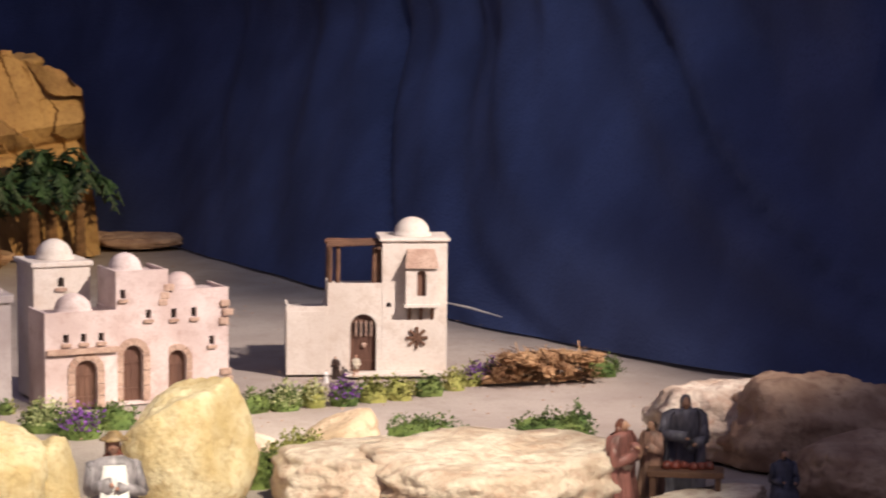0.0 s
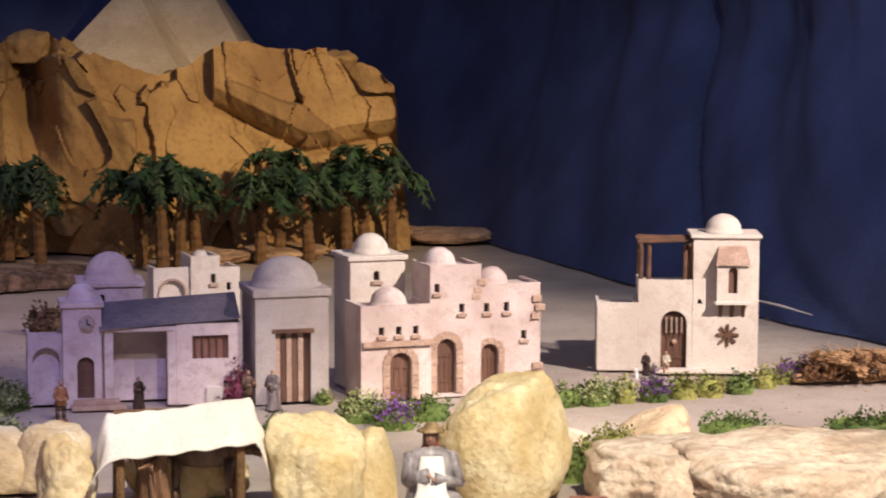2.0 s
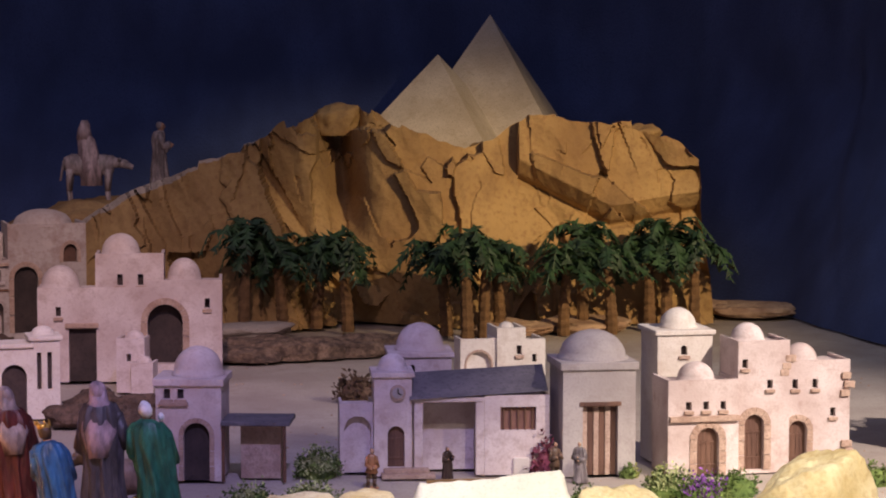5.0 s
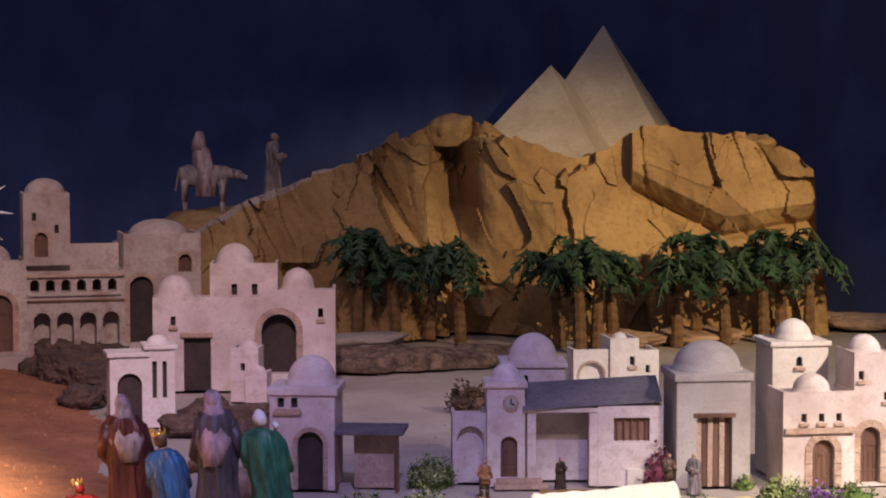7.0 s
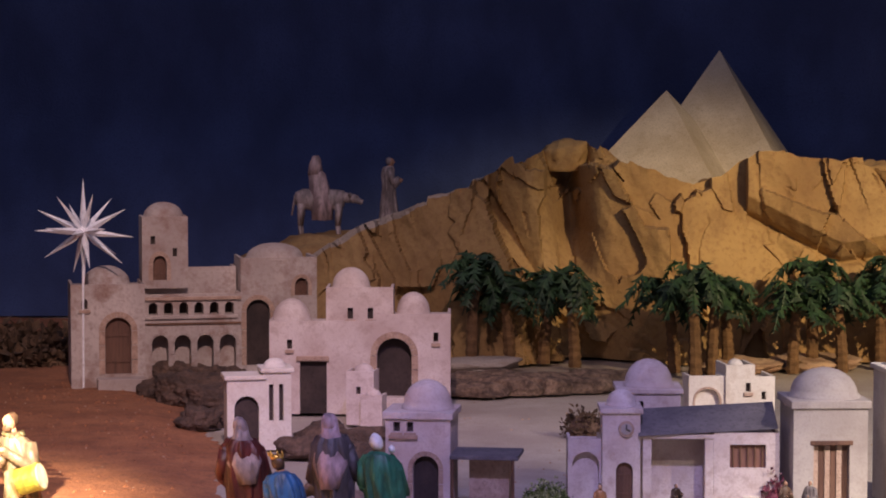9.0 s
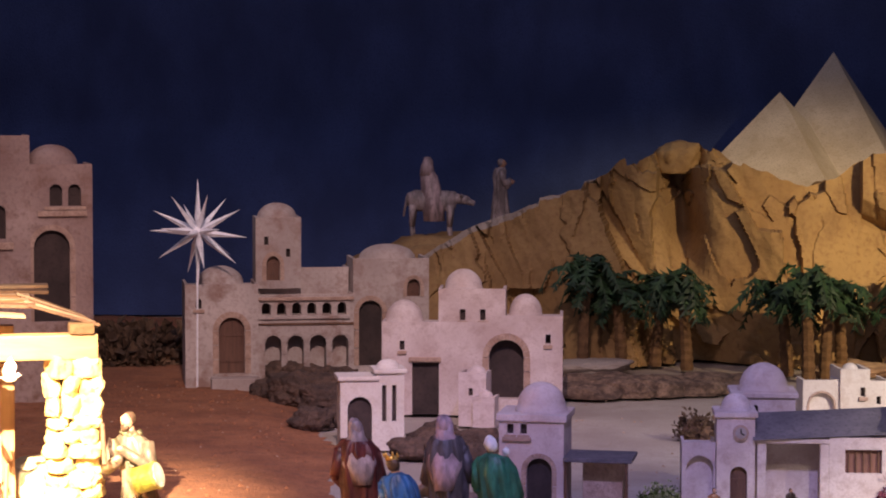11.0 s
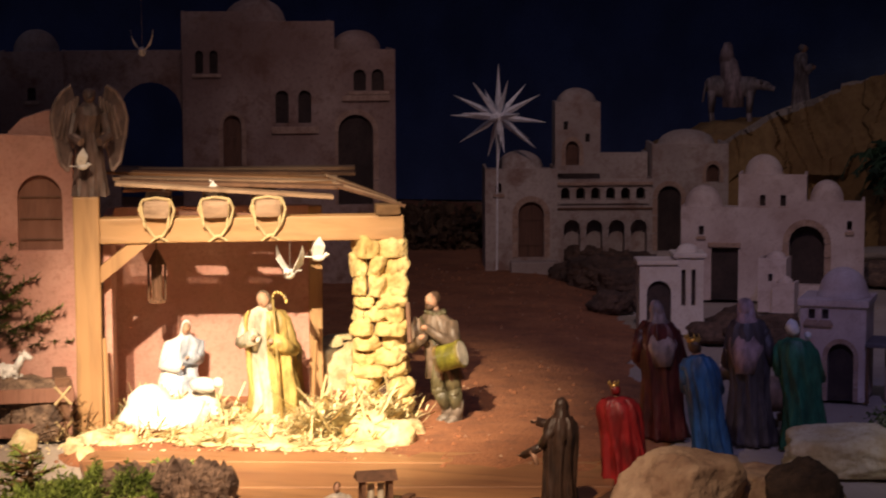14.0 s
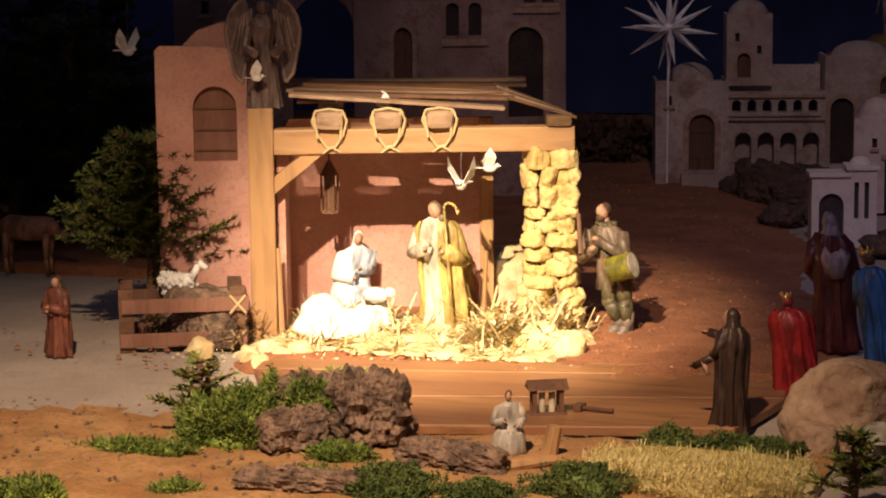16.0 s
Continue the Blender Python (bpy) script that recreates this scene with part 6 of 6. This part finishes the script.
for k, (px, r, m, b) in enumerate(zip([(0.752, 3.721), (0.805, 3.734), (0.860, 3.758), (0.916, 3.760), (0.973, 3.784), (1.028, 3.798), (1.087, 3.823), (1.147, 3.867), (1.194, 3.901), (1.241, 3.931), (1.457, 3.940), (0.949, 3.391), (1.159, 3.375), (0.732, 3.281), (0.637, 3.162), (1.044, 3.251), (0.682, 3.194), (0.436, 3.568), (0.500, 3.627), (0.380, 3.646), (0.245, 3.523), (-0.195, 3.505), (-0.290, 3.482), (-0.197, 3.796), (0.338, 3.787), (0.440, 3.571), (0.389, 3.632), (1.220, 3.403), (0.345, 3.797), (-0.194, 3.818)],
                                  [(0.035, 0.025, 0.04), (0.04, 0.03, 0.045), (0.03, 0.025, 0.04), (0.035, 0.025, 0.045), (0.04, 0.025, 0.045), (0.035, 0.025, 0.04), (0.035, 0.025, 0.036), (0.03, 0.025, 0.036), (0.03, 0.025, 0.04), (0.03, 0.025, 0.04), (0.05, 0.03, 0.04), (0.075, 0.045, 0.05), (0.085, 0.045, 0.048), (0.045, 0.035, 0.055), (0.05, 0.035, 0.055), (0.04, 0.03, 0.03), (0.05, 0.035, 0.055), (0.045, 0.03, 0.05), (0.04, 0.03, 0.05), (0.03, 0.03, 0.045), (0.04, 0.03, 0.04), (0.06, 0.03, 0.05), (0.05, 0.03, 0.05), (0.045, 0.03, 0.05), (0.018, 0.018, 0.025), (0.03, 0.025, 0.04), (0.05, 0.03, 0.045), (0.03, 0.03, 0.05), (0.016, 0.016, 0.022), (0.045, 0.03, 0.05)],
                                  [MOSS, MOSS, MOSSY, MOSS, MOSSY, MOSSY, MOSS, MOSSY, MOSSY, MOSS, MOSS, MOSS, MOSS, MOSSY, MOSS, MOSSY, MOSSY, MOSS, MOSS, MOSSY, MOSS, MOSS, MOSS, MOSS, MOSS, MOSS, MOSS, MOSS, MOSSY, MOSS],
                                  [None, PALE, PALE, PURPLE, None, None, None, None, PURPLE, PURPLE, None, None, None, None, None, None, None, PURPLE, None, PALE, None, PALE, PALE, PALE, None, PURPLE, PALE, None, None, PALE])):
    lab = "low green hedge plant" + (" with purple flowers" if b is PURPLE else " with pale leaves" if b is PALE else " of moss") + " beside the path"
    bush(px, r, m, lab, 300 + k, int(110000 * r[0] * r[2] * 4), 0.0058, "hedge_plant", "hedge plants", b)
for k in range(16):
    gx, gy = (1.316, 3.882)
    bark_log((gx - 0.075 + 0.0105 * k, gy + 0.014 * (k % 3)), 0.075, 0.008 + 0.003 * (k % 2), 47 * k, 20 + k, "dry brown brushwood of the heap", 0.011 * (k % 4), HEATH)
spread("brushwood", "dry yellow twigs on the brushwood heap", (gx - 0.09, gx + 0.11, gy - 0.03, gy + 0.05, 0.05), 1600, 0.03, HEATH, 13, 0.15, "twigs")

vu = 0.000764
statue("figurine", "painted market woman figurine with white apron and straw hat", (0.387, 2.815), 212 * vu, paint("grey_dress", (0.36, 0.33, 0.35)), paint("auburn_hair", (0.16, 0.05, 0.035)), paint("rosy_skin", (0.5, 0.27, 0.2)), seed=21, hood=True, seated=True, wide=1.4, drape=0.2)
wx, wy = (0.387, 2.815)
bm = bmesh.new()
lathe(bm, [(0, -0.28, 0.05, 0.19, 0.025, 0.8), (0, -0.27, 0.3, 0.17, 0.025, 0.8), (0, -0.17, 0.42, 0.12, 0.03, 0.4), (0, -0.11, 0.55, 0.11, 0.03, 0.3), (0, -0.1, 0.68, 0.09, 0.02, 0.1)], 16, 0.1, 5, 3)
single("apron", bm, WHITE, "white apron worn by the market woman figurine", "cloth", (wx, wy, 0), facing((wx, wy)), 212 * vu, smooth=True)
bm = bmesh.new()
lathe(bm, [(0, 0.01, 0.862, 0.118, 0.108, 0.9), (0, 0.01, 0.88, 0.1, 0.092, 0.7), (0, 0.01, 0.895, 0.066, 0.066, 0.2), (0, 0.01, 0.925, 0.05, 0.05, 0), (0, 0.01, 0.935, 0.02, 0.02, 0)], 18, 0.1, 5, 3)
single("straw_hat", bm, paint("hat_straw", (0.4, 0.27, 0.13)), "broad straw hat on the market woman figurine", "hat", (wx, wy, 0), 0, 212 * vu, smooth=True)
for k, (px, hh, c, c2) in enumerate(zip([(0.956, 3.989), (0.998, 4.007), (0.930, 3.956), (0.441, 3.836), (0.730, 3.994), (0.209, 3.755), (0.251, 3.738), (-0.102, 3.697), (0.027, 3.779), (-0.103, 3.799)],
                                       [46, 44, 26, 62, 52, 70, 74, 70, 58, 45], [DARKP, CREAM, WHITE, OCHRE, GREYP, BROWN, GREYP, paint("orange_paint", (0.4, 0.18, 0.08)), DARKP, OCHRE], [DARKP, SKIN, WHITE, HAIR, WHITE, HAIR, CREAM, HAIR, DARKP, HAIR])):
    statue("figurine", "tiny painted villager figurine beside the model houses", px, hh * 0.00097, c, c2, seed=30 + k, legs=k % 2 == 1, turn=25 * (k % 3) - 20, group="villagers")
bush((0.193, 3.811), (0.028, 0.02, 0.075), paint("bougainvillea", (0.22, 0.05, 0.08)), "dark red flowering shrub before the shops", 401, 260, 0.01, "flowering_shrub")
single("white_block", box(bmesh.new(), -0.014, 0.014, -0.01, 0.01, 0, 0.03, 0.002), PLASTER, "small white plaster block by the shops", "block", (0.155, 3.817), 0, 1)
bush((*(-0.145, 4.681), 0.0), (0.06, 0.03, 0.062), DRY, "dark dry shrub behind the shops", 402, 500, 0.012)

# meal table with two figures
tu = 0.000781
t = thing("meal_table", "rough brown wooden table set with red food", "table", (1.189, 2.867), facing((1.189, 2.867)), tu)
part("tabletop", box(bmesh.new(), -70, 65, -30, 30, 55, 66, 2), DARKWOOD, t)
for x in (-60, 55):
    for y in (-22, 22):
        part("leg", box(bmesh.new(), x - 5, x + 5, y - 5, y + 5, 0, 55), DARKWOOD, t)
FOOD = paint("food_red", (0.22, 0.05, 0.03))
for k in range(6):
    bm = crag(bmesh.new(), (-35 + 15 * k, 4 * (k % 3) - 4, 65), (10, 9, 11), 300 + k, 0.2, 2)
    part("food", bm, FOOD, t, "dark red food", smooth=True)
statue("figurine", "painted long-haired figurine in rose red robe at the table", (1.088, 2.856), 168 * tu, paint("rose_red_paint", (0.3, 0.13, 0.11)), paint("red_hair", (0.15, 0.05, 0.03)), seed=41, hood=True, turn=40, wide=1.5, drape=0.22)
statue("figurine", "painted grey-robed figurine behind the table", (1.213, 2.946), 188 * tu, paint("slate_paint", (0.17, 0.16, 0.19)), GREYP, seed=42, turn=-10, hood=True, wide=1.4, bow=0.1)
statue("figurine", "dark painted figurine sitting near the rocks", (1.305, 2.802), 125 * tu, paint("dusk_paint", (0.07, 0.07, 0.1)), DARKP, seed=43, seated=True, wide=1.2)
statue("figurine", "painted figurine in pale rose cloak leaning over the table", (1.152, 2.912), 150 * tu, paint("pale_rose_paint", (0.4, 0.24, 0.18)), HAIR, seed=44, turn=-60)

# market tent
TU = 3.05 / 4000
tx, ty, tz = (0.071, 3.024, 0.141)
t = thing("market_tent", "white canvas market awning on brown posts", "tent", (tx, ty, 0), facing((tx, ty)) + 4, TU)
zt = tz / TU
bm = bmesh.new()
NXT, NYT = 60, 30
g = []
for i in range(NXT + 1):
    u = i / NXT * 2 - 1
    t_end = max(0.0, abs(u) - 0.84) / 0.16
    row = []
    for j in range(NYT + 1):
        f = j / NYT
        x = 128 * min(1.0, abs(u) / 0.84) * (1 if u > 0 else -1) + (26 if u > 0 else -30) * t_end ** 0.7 * (1.1 - 0.5 * math.sin(f * math.pi))
        y = -62 + 78 * f / 0.5 if f < 0.5 else 16 + 76 * (f - 0.5) / 0.5
        fall = abs(f - 0.5) / 0.5
        z = zt + 2 + 13 * u - 70 * fall ** 1.15 - (62 if u > 0 else 84) * t_end * (0.75 + 0.3 * math.sin(f * 13 + u))
        z += 3.5 * noise.noise(Vector((x * 0.03, y * 0.04, 2))) + 1.6 * math.sin(x * 0.11 + 2 * f) * fall - 5 * (1 - u * u) * (1 - fall)
        row.append(bm.verts.new((x + 5 * noise.noise(Vector((x * 0.03, y * 0.04, 7))), y + 3 * noise.noise(Vector((x * 0.05, z * 0.05, 1))), z)))
    g.append(row)
for i in range(NXT):
    for j in range(NYT):
        bm.faces.new((g[i][j], g[i + 1][j], g[i + 1][j + 1], g[i][j + 1]))
e = bmesh.ops.extrude_face_region(bm, geom=bm.faces[:])
bmesh.ops.translate(bm, vec=(0, 0, -3), verts=[v for v in e["geom"] if isinstance(v, bmesh.types.BMVert)])
canopy = part("canopy", bm, CLOTH, t, smooth=True)
for x, y in ((-108, -40), (104, -44), (-108, 70), (104, 70)):
    part("post", rod(bmesh.new(), (x, y, 0), (x, y, zt - 62), 9, 8, 8), TRUNK, t)
part("rail", rod(bmesh.new(), (-115, 20, zt - 12), (112, 20, zt - 8), 6, 6, 8), TRUNK, t)
statue("figurine", "brown painted figurine standing under the market tent", (tx - 0.04, ty - 0.005), 0.125, paint("chestnut_paint", (0.22, 0.12, 0.07)), HAIR, seed=51, turn=-50, wide=1.4, reach=(-0.1, -0.22))
four_legged("donkey_figurine", "brown donkey figurine standing under the market tent", (tx + 0.035, ty + 0.02), 0.12, BROWN, 170, neck=0.02)
stone((tx + 0.01, ty + 0.1), (0.08, 0.04, 0.05), ROCK, 91, "pale yellow rock behind the market tent")
bush((tx + 0.06, ty + 0.1), (0.04, 0.03, 0.08), MOSSY, "yellow-green plant behind the market tent", 410, 500, 0.01)

# brown bank of bark and stones before the cliff, rocks round the temple
for k in range(16):
    f = k / 15
    x0, y0 = (-0.471, 5.326)
    x1, y1 = (-0.065, 5.494)
    stone((x0 + (x1 - x0) * f, y0 + (y1 - y0) * f + 0.06 * math.sin(k * 2.1)), (0.075, 0.04, 0.03 + 0.008 * math.sin(k * 1.7)), BARK, 100 + k, "dark brown stone of the low bank", "bank_stone", group="bank stones", flat=0.15)
for k, (px, r) in enumerate(zip([(-1.148, 5.193), (-1.063, 5.104), (-0.977, 4.926), (-0.969, 4.708), (-0.926, 4.782), (-1.139, 5.352), (-1.031, 5.261), (-0.619, 4.312), (-0.696, 4.345), (-0.558, 4.213), (-0.678, 4.509), (-0.578, 4.448)], [0.04, 0.055, 0.05, 0.035, 0.035, 0.05, 0.05, 0.035, 0.035, 0.04, 0.035, 0.035])):
    stone(px, (r * 1.5, r, r * 0.95), DARKROCK, 130 + k, "dark brown rock beside the temple", group="dark rocks", rough=0.6)
for k, px in enumerate([(-0.449, 5.811), (0.841, 6.328), (0.925, 6.259), (0.455, 5.904), (0.243, 5.825)]):
    stone(px, (0.12, 0.08, 0.03), TANROCK if k else SAND, 150 + k, "flat pale slab at the cliff's foot", flat=0.3)

for k, px in enumerate([(-1.690, 5.708), (-1.672, 5.844), (-1.572, 5.732), (-1.576, 5.932), (-1.702, 6.047), (-1.777, 5.961)]):
    bush(px, (0.09, 0.06, 0.09), DRY, "dry brown shrub at the edge of the red earth", 500 + k, 400, 0.03, "dry_shrub", "dry shrubs")

# broken pieces along the mountain's crest
for k, (px, r) in enumerate(zip([(0.334, 6.280, 0.500), (0.415, 6.302, 0.499), (0.610, 6.288, 0.490), (-0.028, 6.286, 0.468), (0.178, 6.292, 0.463), (-0.115, 6.286, 0.500), (-0.226, 6.315, 0.534), (0.511, 6.325, 0.498)], [(0.05, 0.05, 0.06), (0.06, 0.05, 0.05), (0.07, 0.06, 0.05), (0.07, 0.05, 0.035), (0.05, 0.05, 0.04), (0.05, 0.05, 0.05), (0.07, 0.06, 0.06), (0.09, 0.05, 0.05)])):
    stone((px[0], px[1] + 0.02, px[2] - 0.03), r, CLIFF, 170 + k, "ochre paper crag on the mountain crest", "crest_rock", group="crest rocks", rough=0.4)


def grit(name, label, corner, count, size, material, seed, inside=None):
    """Tiny loose stones strewn over an area."""
    r = random.Random(seed)
    bm = bmesh.new()
    x0, x1, y0, y1 = corner
    for _ in range(count):
        x, y = r.uniform(x0, x1), r.uniform(y0, y1)
        if inside and not inside(x, y):
            continue
        k = size * r.uniform(0.4, 1.3)
        z = max(0.003, red_height(x, y) if inside else 0.0)
        a = r.uniform(0, 3)
        ring = [bm.verts.new((x + k * math.cos(a + j * math.tau / 4) * r.uniform(0.7, 1.2), y + k * math.sin(a + j * math.tau / 4) * r.uniform(0.7, 1.2), z)) for j in range(4)]
        top = bm.verts.new((x, y, z + k * 0.8))
        for j in range(4):
            bm.faces.new((ring[j], ring[(j + 1) % 4], top))
    return single(name, bm, material, label, "gravel", kind="stuff")


grit("gravel", "small pale crumbs strewn over the red earth", (-2.0, -0.4, 2.95, 5.4), 500, 0.0026, TANROCK, 1, lambda x, y: in_red(x, y) > 0.02)
grit("gravel", "small dark clods strewn over the red earth", (-2.0, -0.4, 2.95, 5.4), 1500, 0.005, REDSOIL, 2, lambda x, y: in_red(x, y) > 0.02)
grit("gravel", "crumbs and bark chips along the crib's front", (-2.2, -0.6, 2.3, 2.72), 700, 0.004, BARK, 3, lambda x, y: True)
grit("gravel", "small pebbles on the grey sand", (-0.5, 1.5, 3.4, 5.8), 500, 0.003, TANROCK, 4)
grit("gravel", "yellow crumbs before the stable", (-1.62, -0.98, 3.02, 3.14), 200, 0.003, STRAW, 5, lambda x, y: True)
